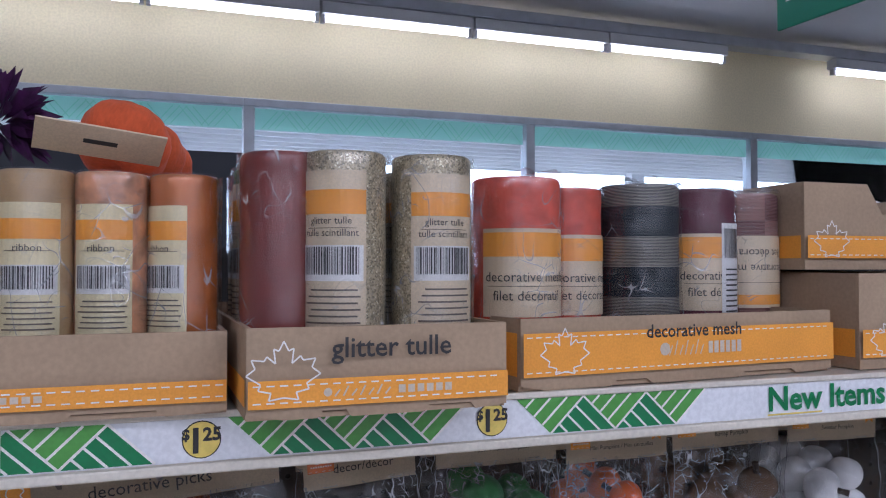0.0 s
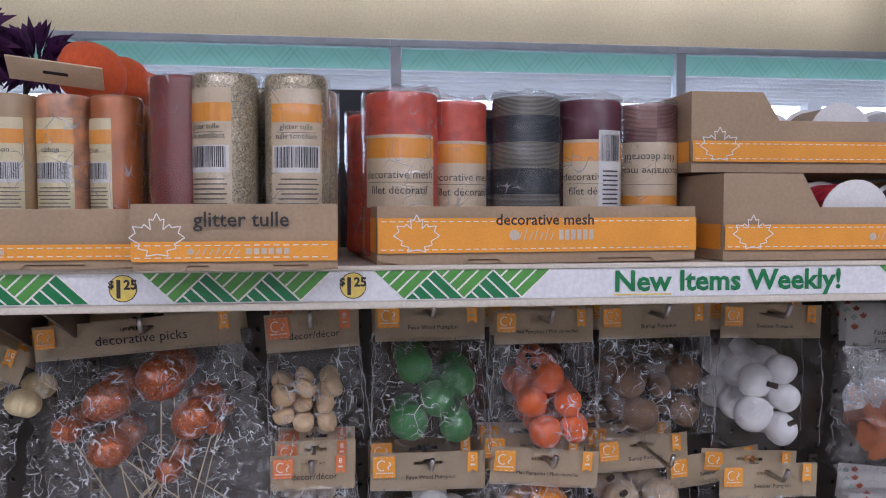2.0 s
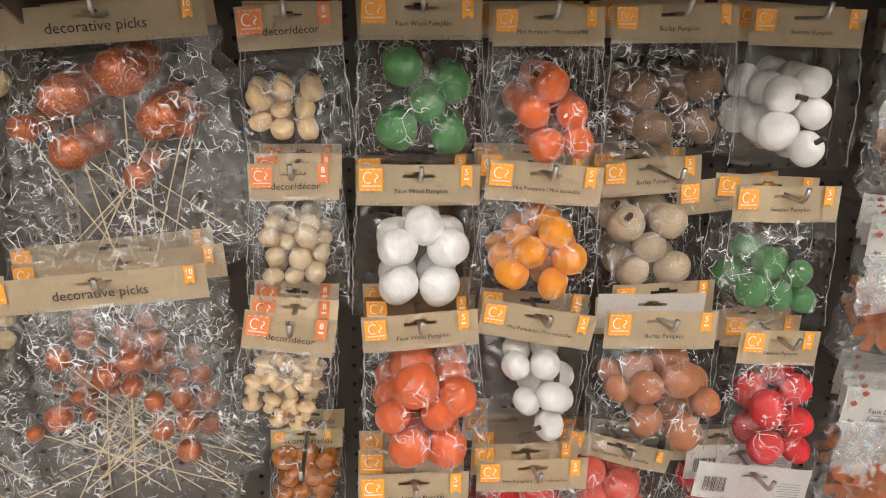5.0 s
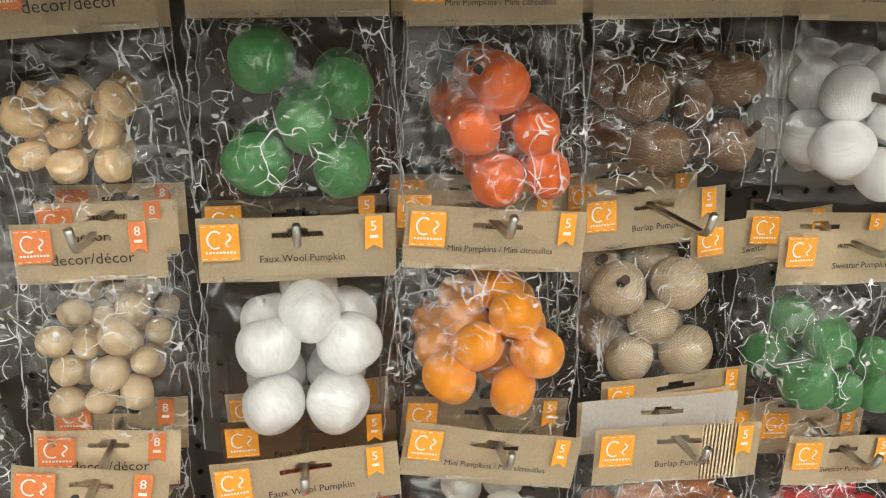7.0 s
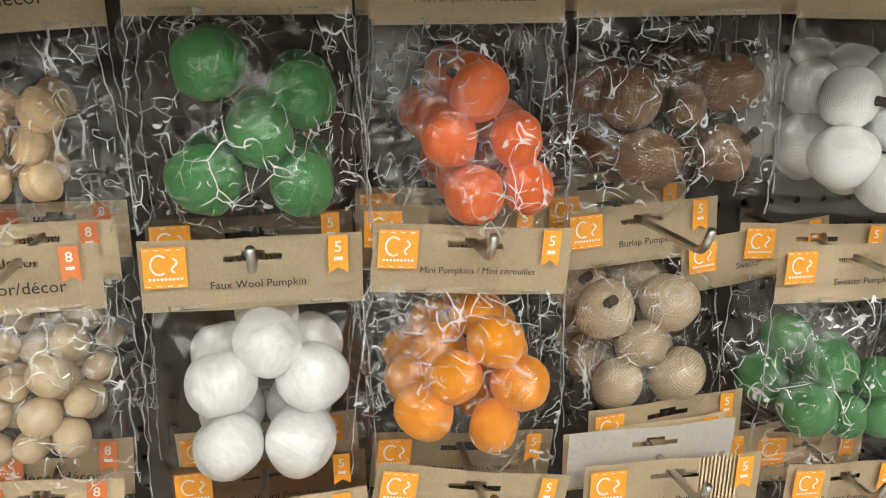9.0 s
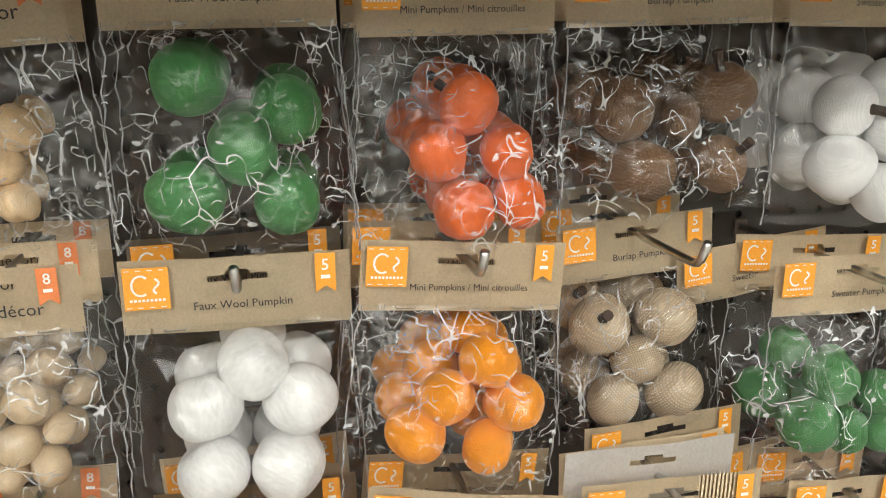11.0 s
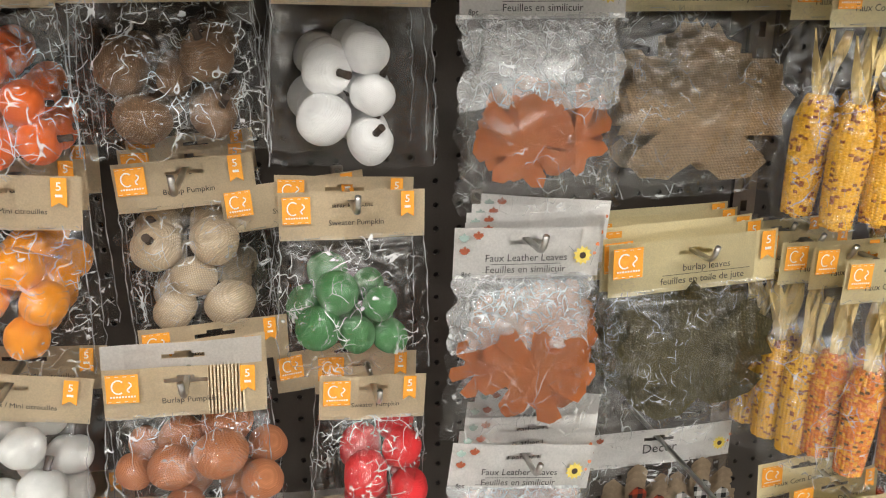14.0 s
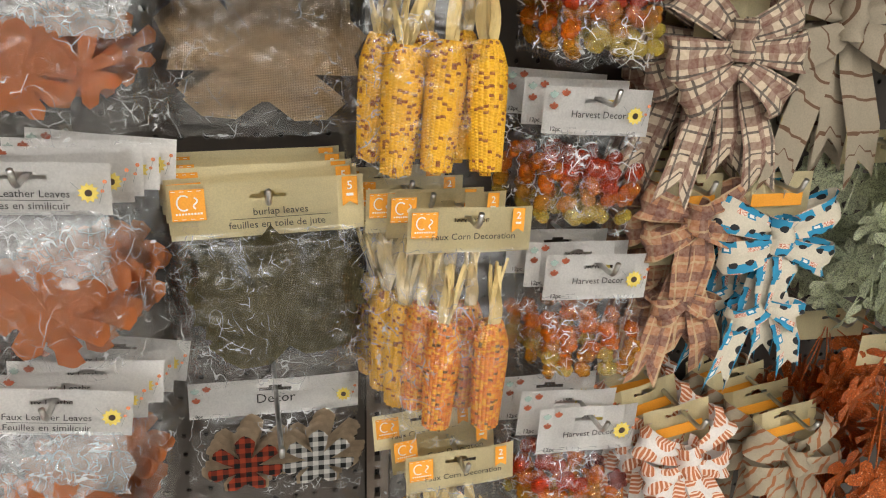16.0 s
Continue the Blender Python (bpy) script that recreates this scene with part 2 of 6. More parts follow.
SHELF_METAL = mottled("cream_enamel", (0.66, 0.60, 0.50), 0.4, 12, 0.08, 0.06, 300)
STRIP_WHITE = mottled("glossy_white_strip", (0.80, 0.80, 0.82), 0.25, 20, 0.03, 0, 300)
GREEN_DARK = mottled("dark_green_print", (0.012, 0.20, 0.065), 0.3, 30, 0.06, 0, 300)
GREEN_LIGHT = mottled("green_print", (0.10, 0.34, 0.06), 0.3, 30, 0.06, 0, 300)
YELLOW = mottled("yellow_print", (0.78, 0.60, 0.13), 0.35, 30, 0.05, 0, 300)
BROWN_PRINT = mottled("leaf_brown_print", (0.32, 0.075, 0.03), 0.6, 60, 0.3, 0, 300)
TEAL_PRINT = mottled("leaf_teal_print", (0.32, 0.42, 0.38), 0.6, 60, 0.2, 0, 300)
STEM = mottled("stem_brown", (0.055, 0.035, 0.025), 0.8, 80, 0.3, 0.4, 300)
WOOD = mottled("pale_wood", (0.66, 0.47, 0.27), 0.55, 60, 0.15, 0.2, 500)
WOOD_BALL = mottled("wood_bead", (0.56, 0.43, 0.28), 0.5, 60, 0.12, 0.15, 500)
STICK = mottled("bamboo_stick", (0.58, 0.45, 0.28), 0.6, 60, 0.15, 0.2, 500)
CREAM = mottled("cream_foam", (0.70, 0.57, 0.33), 0.6, 60, 0.14, 0.3, 350)
HUSK = cloth("husk_raffia", (0.72, 0.55, 0.25), "wool")
LEATHER = mottled("rust_leather", (0.56, 0.165, 0.04), 0.5, 40, 0.18, 0.35, 600)
# sixth value: strength of the white highlights painted along the creases
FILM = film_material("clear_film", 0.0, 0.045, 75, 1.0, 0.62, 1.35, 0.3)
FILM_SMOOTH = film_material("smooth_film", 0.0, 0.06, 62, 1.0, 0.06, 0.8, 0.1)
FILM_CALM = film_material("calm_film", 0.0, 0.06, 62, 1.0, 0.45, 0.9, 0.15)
# white glare of gathered film, painted as a diffuse haze
FILM_GLARE = film_material("glare_film", 0.30, 0.10, 90, 1.3, 0.4, 1.6, 0.3)
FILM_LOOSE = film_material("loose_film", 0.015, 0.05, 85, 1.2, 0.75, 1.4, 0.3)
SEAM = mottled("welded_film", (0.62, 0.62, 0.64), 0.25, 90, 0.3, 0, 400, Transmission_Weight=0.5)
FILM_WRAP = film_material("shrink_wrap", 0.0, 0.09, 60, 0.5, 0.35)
COPPER = glitter("copper_glitter", (0.62, 0.14, 0.025), (1.0, 0.6, 0.35))
SILVER = glitter("pale_green_glitter", (0.80, 0.84, 0.60), (0.98, 0.98, 0.85), 0.1)


# ---- mesh helpers ----
def link_mesh(name, me, material, parent=None, label="", m=None):
    ob = new(name, me)
    if material and not me.materials:
        me.materials.append(material)
    if parent:
        ob.parent = parent
    if m is not None:
        ob.matrix_local = m
    if label:
        ob["label"] = label
    return ob


def part(name, bm, material, parent, label="", m=None, smooth=False):
    me = bpy.data.meshes.new(name)
    if smooth:
        for f in bm.faces:
            f.smooth = True
    bm.to_mesh(me)
    bm.free()
    return link_mesh(name, me, material, parent, label, m)


def thing(name, m, label, category, group="", kind=""):
    ob = new(name)
    ob.empty_display_size = 0.02
    ob.matrix_basis = m
    return tagged(ob, label, category, group, kind)


def add_box(bm, x0, x1, y0, y1, z0, z1, bevel=0.0):
    r = bmesh.ops.create_cube(bm, size=1)
    for v in r["verts"]:
        v.co = Vector((x0 + (v.co.x + 0.5) * (x1 - x0), y0 + (v.co.y + 0.5) * (y1 - y0), z0 + (v.co.z + 0.5) * (z1 - z0)))
    if bevel:
        edges = list({e for v in r["verts"] for e in v.link_edges})
        bmesh.ops.bevel(bm, geom=edges, offset=bevel, segments=2, affect="EDGES", profile=0.5)


def block(name, x0, x1, y0, y1, z0, z1, material, parent=None, bevel=0.0, label=""):
    bm = bmesh.new()
    add_box(bm, x0, x1, y0, y1, z0, z1, bevel)
    return part(name, bm, material, parent, label)


def add_tube(bm, pts, r, n=8, cap=True):
    """A round bar along points; r may be one radius or one for each point."""
    pts = [Vector(p) for p in pts]
    rs = r if isinstance(r, (list, tuple)) else [r] * len(pts)
    rings = []
    for i, p in enumerate(pts):
        d = (pts[min(i + 1, len(pts) - 1)] - pts[max(i - 1, 0)]).normalized()
        a = d.cross(Vector((0.31, 0.17, 0.93))).normalized()
        b = d.cross(a)
        rings.append([bm.verts.new(p + rs[i] * (math.cos(k * 2 * math.pi / n) * a + math.sin(k * 2 * math.pi / n) * b)) for k in range(n)])
    for q, s in zip(rings, rings[1:]):
        for k in range(n):
            bm.faces.new((q[k], q[(k + 1) % n], s[(k + 1) % n], s[k]))
    if cap:
        bm.faces.new(rings[0][::-1])
        bm.faces.new(rings[-1])


def add_poly(bm, pts, y, thick=0.0004):
    """A flat printed shape in the x-z plane, its face towards -y."""
    f = bm.faces.new([bm.verts.new((x, y, z)) for x, z in pts])
    f.normal_update()
    if f.normal.y > 0:
        f.normal_flip()
    return f


def print_part(name, polys, y, material, parent, label=""):
    bm = bmesh.new()
    for p in polys:
        add_poly(bm, p, y)
    ob = part(name, bm, material, parent, label)
    return tagged(ob, kind="stuff") if len(polys) > 2 else ob


def rect(x0, x1, z0, z1):
    return [(x0, z0), (x1, z0), (x1, z1), (x0, z1)]


def bar_line(a, b, w):
    """A stroke from a to b."""
    dx, dz = b[0] - a[0], b[1] - a[1]
    n = math.hypot(dx, dz) or 1
    ox, oz = -dz / n * w / 2, dx / n * w / 2
    return [(a[0] + ox, a[1] + oz), (a[0] - ox, a[1] - oz), (b[0] - ox, b[1] - oz), (b[0] + ox, b[1] + oz)]


def disc_poly(cx, cz, r, n=20):
    return [(cx + r * math.cos(k * 2 * math.pi / n), cz + r * math.sin(k * 2 * math.pi / n)) for k in range(n)]


TEXTS = {}


def text_mesh(words, size, bold=0.0, align="CENTER", shear=0.0):
    key = (words, size, bold, align, shear)
    if key not in TEXTS:
        cu = bpy.data.curves.new("words", "FONT")
        cu.body, cu.size, cu.align_x, cu.resolution_u, cu.offset, cu.shear = words, size, align, 2, bold, shear
        ob = bpy.data.objects.new("words", cu)
        me = bpy.data.meshes.new_from_object(ob)
        bpy.data.objects.remove(ob)
        me.transform(Matrix.Rotation(radians(90), 4, "X"))
        me.materials.clear()
        me.name = "writing"
        TEXTS[key] = me
    return TEXTS[key]


def writing(words, x, y, z, size, material, parent, bold=0.0, align="CENTER", roll=0.0, squeeze=1.0):
    me = text_mesh(words, size, bold, align)
    if not me.materials:
        me.materials.append(material)
    return tagged(link_mesh("writing", me, None, parent, "", pose(x, y, z, 0, -roll, 0) @ Matrix.Diagonal((squeeze, 1, 1, 1))), kind="stuff")


def leaf_outline(n=3, teeth=0.03, seed=0, broad=False, pointed=False):
    """A maple outline of unit size: five pointed lobes with side points, and small teeth; the stalk end is at -z."""
    rnd = random.Random(seed)
    if pointed:
        half = [(0.0, 1.0), (0.13, 0.74), (0.27, 0.80), (0.22, 0.40), (0.45, 0.60), (0.52, 0.48), (0.86, 0.52), (0.76, 0.28), (1.0, 0.10), (0.62, -0.14), (0.68, -0.30), (0.34, -0.38), (0.40, -0.58), (0.05, -0.52)]
    elif broad:
        half = [(0.0, 1.0), (0.13, 0.84), (0.30, 0.80), (0.29, 0.50), (0.22, 0.20), (0.40, 0.38), (0.60, 0.62), (0.80, 0.62), (0.82, 0.42), (0.99, 0.28), (0.88, 0.06), (0.95, -0.14), (0.48, -0.16), (0.82, -0.44), (0.64, -0.62), (0.30, -0.66), (0.04, -0.48)]
    else:
        half = [(0.0, 1.0), (0.15, 0.92), (0.27, 0.78), (0.23, 0.50), (0.15, 0.26), (0.40, 0.50), (0.60, 0.68), (0.80, 0.58), (0.88, 0.38), (0.55, 0.16), (0.34, 0.05), (0.70, 0.03), (0.98, 0.02), (0.98, -0.22), (0.80, -0.38), (0.45, -0.24), (0.26, -0.18), (0.52, -0.48), (0.50, -0.70), (0.27, -0.72), (0.05, -0.55)]
    ring = half + [(-x, z) for x, z in half[:0:-1]]
    out = []
    for (ax, az), (bx, bz) in zip(ring, ring[1:] + ring[:1]):
        for k in range(n):
            s = k / n
            push = teeth * (rnd.random() - 0.3) if k else 0.0
            x, z = ax + s * (bx - ax), az + s * (bz - az)
            out.append((x * (1 + push), z * (1 + push)))
    return out


def leaf_bm(size, thick, bend=0.0, seed=0, uv=False, veins=False, teeth=0.03):
    """A leaf cut from sheet: a fan filled outline with thickness and a bent, wavy face."""
    rnd = random.Random(seed)
    pts = [(x * size, z * size) for x, z in leaf_outline(teeth=teeth, seed=seed, broad=teeth == 0.0)]
    bm = bmesh.new()
    centre = bm.verts.new((0, 0, 0))
    rings = []
    for k in (0.35, 0.7, 1.0):
        rings.append([bm.verts.new((x * k, 0, z * k)) for x, z in pts])
    n = len(pts)
    for i in range(n):
        j = (i + 1) % n
        bm.faces.new((centre, rings[0][i], rings[0][j]))
        for q, s in zip(rings, rings[1:]):
            bm.faces.new((q[i], s[i], s[j], q[j]))
    ph = rnd.random() * 6
    for v in bm.verts:
        x, z = v.co.x / size, v.co.z / size
        v.co.y = bend * size * (0.25 * math.sin(3 * x + ph) + 0.2 * math.sin(4 * z - ph) - 0.35 * x * x)
        if veins:
            ang = math.atan2(z, x)
            v.co.y += 0.02 * size * min(1, math.hypot(x, z)) * abs(math.sin(2.5 * (ang - radians(90))))
    bmesh.ops.solidify(bm, geom=bm.faces[:], thickness=thick)
    if uv:
        lay = bm.loops.layers.uv.new()
        for f in bm.faces:
            for lp in f.loops:
                lp[lay].uv = (lp.vert.co.x, lp.vert.co.z)
    return bm


def ring_outline(size, width, x, z, seed=3):
    """A leaf drawn as a thin outline: strokes between the points of its edge."""
    pts = [(x + px * size, z + pz * size) for px, pz in leaf_outline(n=1, seed=seed, pointed=True)]
    return [bar_line(a, b, width) for a, b in zip(pts, pts[1:] + pts[:1])]
# ---- shell of the shop ----
PAINT = mottled("cream_wall_paint", (0.80, 0.70, 0.46), 0.8, 1.2, 0.07, 0.1, 60)
WALL_BEIGE = mottled("beige_wall_paint", (0.46, 0.45, 0.43), 0.8, 1.2, 0.07, 0.1, 60)
CEIL = mottled("ceiling_tile", (0.62, 0.62, 0.66), 0.9, 1.0, 0.1, 0.2, 120)
FLOOR = mottled("vinyl_floor", (0.42, 0.40, 0.37), 0.35, 2.0, 0.1, 0.05, 80)
ALU = mottled("aluminium_frame", (0.50, 0.52, 0.56), 0.4, 10, 0.1, 0.05, 200, metal=0.7)
SOFFIT = mottled("canopy_soffit", (0.86, 0.86, 0.90), 0.8, 1.5, 0.1, 0.1, 40)
ASPHALT = mottled("pale_concrete", (0.66, 0.65, 0.63), 0.9, 0.6, 0.12, 0.2, 30)
WALL_Y, HEAD, HAZE = 6.30, 2.89, 8.0


def shell():
    s = dict(kind="structure")
    tagged(block("floor", -9, 10, -7.5, WALL_Y + 0.2, -0.1, 0.0, FLOOR), "pale vinyl shop floor", "floor", **s)
    tagged(block("ceiling", -9.2, 10.2, -7.7, WALL_Y + 0.2, 3.75, 3.9, CEIL), "grey-white shop ceiling under fluorescent light", "ceiling", **s)
    tagged(block("wall_front_upper", -9.2, 10.2, WALL_Y, WALL_Y + 0.2, HEAD, 3.75, PAINT), "cream painted wall above the shop windows", "wall", **s)
    tagged(block("wall_front_lower", -9.2, 10.2, WALL_Y, WALL_Y + 0.2, 0, 0.5, PAINT), "cream painted wall below the shop windows", "wall", **s)
    # unseen wall, set close to bounce lamp light onto the top cards
    tagged(block("bounce_wall", -9.2, 10.2, -7.7, -7.5, 0, 3.75, WALL_BEIGE), "plain unseen grey-beige wall added to close the shop", "wall", **s)
    tagged(block("wall_west", -9.2, -9.0, -7.5, WALL_Y, 0, 3.75, WALL_BEIGE), "plain unseen grey-beige wall added to close the shop", "wall", **s)
    tagged(block("wall_east", 10.0, 10.2, -7.5, WALL_Y, 0, 3.75, WALL_BEIGE), "plain unseen grey-beige wall added to close the shop", "wall", **s)
    ground = block("ground", -300, 300, WALL_Y + 0.2, 500, -0.2, -0.05, ASPHALT)
    tagged(ground, "sunlit pale concrete forecourt outside the windows", "ground", **s)
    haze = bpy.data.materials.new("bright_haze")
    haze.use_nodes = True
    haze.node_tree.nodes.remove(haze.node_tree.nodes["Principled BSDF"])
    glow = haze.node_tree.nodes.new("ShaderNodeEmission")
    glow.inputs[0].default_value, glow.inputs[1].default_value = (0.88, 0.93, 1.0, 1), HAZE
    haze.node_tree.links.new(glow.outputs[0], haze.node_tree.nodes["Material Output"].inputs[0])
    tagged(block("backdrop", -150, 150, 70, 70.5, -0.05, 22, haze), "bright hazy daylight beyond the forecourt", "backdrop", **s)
    canopy = thing("canopy", pose(0, 0, 0), "pale ribbed entrance canopy outside the shop windows", "canopy", kind="structure")
    block("soffit", -14, 30, WALL_Y + 0.25, WALL_Y + 4.0, 2.98, 3.1, SOFFIT, canopy)
    for k in range(12):
        block("rib", -14, 30, WALL_Y + 0.5 + k * 0.31, WALL_Y + 0.56 + k * 0.31, 2.94, 2.976, SOFFIT, canopy)
    for x in (-5.5, 0.5, 6.5):
        block("post", x, x + 0.2, WALL_Y + 3.75, WALL_Y + 3.95, -0.05, 2.98, SOFFIT, canopy)


def ring_vinyl():
    m = Mat("green_window_vinyl", 0.5)
    m.color(m.ramp(m.noise(3), [(0.3, (0.45, 0.70, 0.62)), (0.7, (0.52, 0.76, 0.67))]))
    m.b.inputs["Transmission Weight"].default_value = 0.0
    t = m.node("BsdfTranslucent")
    t.inputs[0].default_value = (0.66, 0.92, 0.85, 1)
    mx = m.node("MixShader", Fac=0.75)
    m.link(m.b.outputs[0], mx.inputs[1])
    m.link(t.outputs[0], mx.inputs[2])
    m.link(mx.outputs[0], m.t.nodes["Material Output"].inputs[0])
    return m.m


def pane_glass():
    m = Mat("window_glass")
    m.t.nodes.remove(m.b)
    f, g, tr, mx = m.node("Fresnel", IOR=1.45), m.node("BsdfGlossy", Roughness=0.01), m.node("BsdfTransparent"), m.node("MixShader")
    tr.inputs[0].default_value = (0.93, 0.97, 0.97, 1)
    m.link(f.outputs[0], mx.inputs[0])
    m.link(tr.outputs[0], mx.inputs[1])
    m.link(g.outputs[0], mx.inputs[2])
    m.link(mx.outputs[0], m.t.nodes["Material Output"].inputs[0])
    return m.m


def windows():
    glass, vinyl = pane_glass(), ring_vinyl()
    pale = mottled("pale_green_vinyl", (0.45, 0.80, 0.66), 0.5, 3, 0.1, 0)
    step, first = 2.37, 0.68
    for k in range(-4, 5):
        x = first + k * step
        w = thing("window_%d" % (k + 5), pose(x, WALL_Y, 0), "aluminium shop window with a green patterned strip along its head", "window", kind="structure")
        block("frame", -0.04, 0.04, -0.02, 0.10, 0.5, HEAD, ALU, w, 0.004)
        block("head", -0.04, step - 0.04, -0.03, 0.12, HEAD - 0.06, HEAD, ALU, w, 0.004)
        block("sill", -0.04, step - 0.04, -0.03, 0.12, 0.5, 0.58, ALU, w, 0.004)
        p = block("pane", 0.04, step - 0.04, 0.04, 0.046, 0.58, HEAD - 0.06, glass, w)
        p.visible_shadow = False
        top = HEAD - 0.06
        strip = block("vinyl_strip", 0.05, step - 0.05, 0.034, 0.037, top - 0.17, top - 0.004, vinyl, w, label="translucent green vinyl strip")
        polys = []
        for i in range(14):
            a = 0.1 + i * 0.16
            if i % 2 == 0:
                polys += [bar_line((a + j * 0.05, top - 0.16), (a + 0.12 + j * 0.05, top - 0.02), 0.008) for j in range(3)]
            else:
                polys += [bar_line((a + 0.12 + j * 0.05, top - 0.16), (a + j * 0.05, top - 0.02), 0.008) for j in range(3)]
        print_part("hatching", [[(q[0], q[1]) for q in p_] for p_ in polys if max(q[0] for q in p_) < step - 0.06], 0.031, pale, w)
        if k == 2 or k == 0:
            print_part("window_sticker", [rect(1.25, 1.75, top - 0.62, top - 0.45)] if k == 0 else [rect(0.35, 1.0, top - 0.58, top - 0.46)], 0.03,
                       mottled("teal_sticker", (0.16, 0.42, 0.5), 0.4, 10, 0.1, 0), w)


def lamp_glow():
    m = bpy.data.materials.new("fluorescent_tube")
    m.use_nodes = True
    nt = m.node_tree
    nt.nodes.remove(nt.nodes["Principled BSDF"])
    e = nt.nodes.new("ShaderNodeEmission")
    e.inputs[0].default_value, e.inputs[1].default_value = (1.0, 0.97, 0.93, 1), TUBE
    nt.links.new(e.outputs[0], nt.nodes["Material Output"].inputs[0])
    return m


def lamps():
    """One run of bare tubes along the window wall, and rows of strip lights over the aisles."""
    glow = lamp_glow()
    white = mottled("white_enamel", (0.7, 0.7, 0.72), 0.4, 5, 0.05, 0)

    def fitting(x, y, z, length):
        t = thing("ceiling_light", pose(x, y, z), "white strip light with a lit fluorescent tube under the ceiling", "ceiling light", "strip lights")
        block("housing", 0, length, -0.06, 0.06, 0.03, 0.12, white, t, 0.006)
        bm = bmesh.new()
        add_tube(bm, [(0.02, 0, 0), (length - 0.02, 0, 0)], 0.021, 12)
        part("tube", bm, glow, t, "lit fluorescent tube")
        for a in (0.0, length - 0.03):
            block("lamp_holder", a, a + 0.03, -0.025, 0.025, -0.03, 0.03, white, t)

    for k in range(-8, 9):
        if k != 4:
            fitting(-0.06 + 1.222 * k, 5.95, 3.455, 1.205)
    rail = thing("light_rail", pose(0, 0, 0), "grey steel channel carrying the strip lights along the wall", "rail")
    block("channel", -9, 10, 5.86, 6.04, 3.575, 3.66, ALU, rail)
    block("hanger", -8.9, -8.86, 5.93, 5.97, 3.66, 3.75, ALU, rail)
    for y in (-2.6, -4.4, -6.2):
        for x in (-3.1, 0.7, 4.5):
            lamp = new("strip_lamp", bpy.data.lights.new("strip_lamp", "AREA"))
            lamp.data.shape, lamp.data.size, lamp.data.size_y = "RECTANGLE", 3.7, 0.12
            lamp.data.energy, lamp.data.color = PANEL, (1.0, 0.985, 0.96)
            lamp.location = (x, y, 3.60)
        for k in range(5):
            t = thing("ceiling_light", pose(-5.0 + 2.3 * k, y, 3.66), "white ceiling strip light", "ceiling light", "strip lights")
            block("housing", 0, 2.2, -0.12, 0.12, 0.0, 0.09, white, t, 0.006)


def hung_sign():
    t = thing("hanging_sign", pose(1.19, 1.31, 2.08, 0, 0, -88), "green hanging shop sign with white capital letters", "sign")
    block("board", 0, 0.60, 0, 0.008, 0, 0.28, mottled("sign_green", (0.0, 0.23, 0.12), 0.4, 8, 0.05, 0), t, 0.002)
    writing("ALL 1", 0.03, -0.002, 0.055, 0.13, WHITE_INK, t, 0.003, "LEFT")
    for x in (0.06, 0.54):
        bm = bmesh.new()
        add_tube(bm, [(x, 0.004, 0.28), (x, 0.004, 1.67)], 0.0015, 6)
        part("wire", bm, STEEL, t)


def dark_panel():
    t = thing("partition", pose(-0.45, 2.2, 0.0), "plain dark grey upright display panel on the next aisle", "panel")
    dark = mottled("charcoal_panel", (0.03, 0.032, 0.04), 0.6, 10, 0.1, 0.1)
    block("board", 0, 0.85, 0, 0.03, 0.12, 1.905, dark, t, 0.004)
    block("foot", 0, 0.85, -0.15, 0.18, 0.0, 0.12, dark, t, 0.004)


# ---- the gondola ----
BOARD_Y, SHELF_Z, FRONT_Y = 0.84, 1.512, 0.516
LEFT_X, RIGHT_X = -0.090, 1.155


def perforated(name, x0, x1, z0, z1, pitch, rx, rz, sides, material, parent, depth=0.004):
    """A sheet with real holes on a square pitch, each with its rim turned inwards."""
    nx, nz = int(round((x1 - x0) / pitch)), int(round((z1 - z0) / pitch))
    px, pz = (x1 - x0) / nx, (z1 - z0) / nz
    unit = [(-1, -1), (0, -1), (1, -1), (1, 0), (1, 1), (0, 1), (-1, 1), (-1, 0)]
    verts, faces = [], []
    for i in range(nx):
        for j in range(nz):
            cx, cz, o = x0 + (i + 0.5) * px, z0 + (j + 0.5) * pz, len(verts)
            verts += [(cx + ux * px / 2, 0, cz + uz * pz / 2) for ux, uz in unit]
            hole = []
            for ux, uz in unit:
                k = math.hypot(ux, uz) if sides == 8 else 1
                hole.append((cx + ux * rx / k, cz + uz * rz / k))
            verts += [(hx, 0, hz) for hx, hz in hole] + [(hx, depth, hz) for hx, hz in hole]
            for a in range(8):
                b = (a + 1) % 8
                faces += [(o + a, o + b, o + 8 + b, o + 8 + a), (o + 8 + a, o + 8 + b, o + 16 + b, o + 16 + a)]
    me = bpy.data.meshes.new(name)
    me.from_pydata(verts, [], faces)
    bm = bmesh.new()
    bm.from_mesh(me)
    bmesh.ops.remove_doubles(bm, verts=bm.verts[:], dist=0.00005)
    bm.to_mesh(me)
    bm.free()
    return link_mesh(name, me, material, parent)


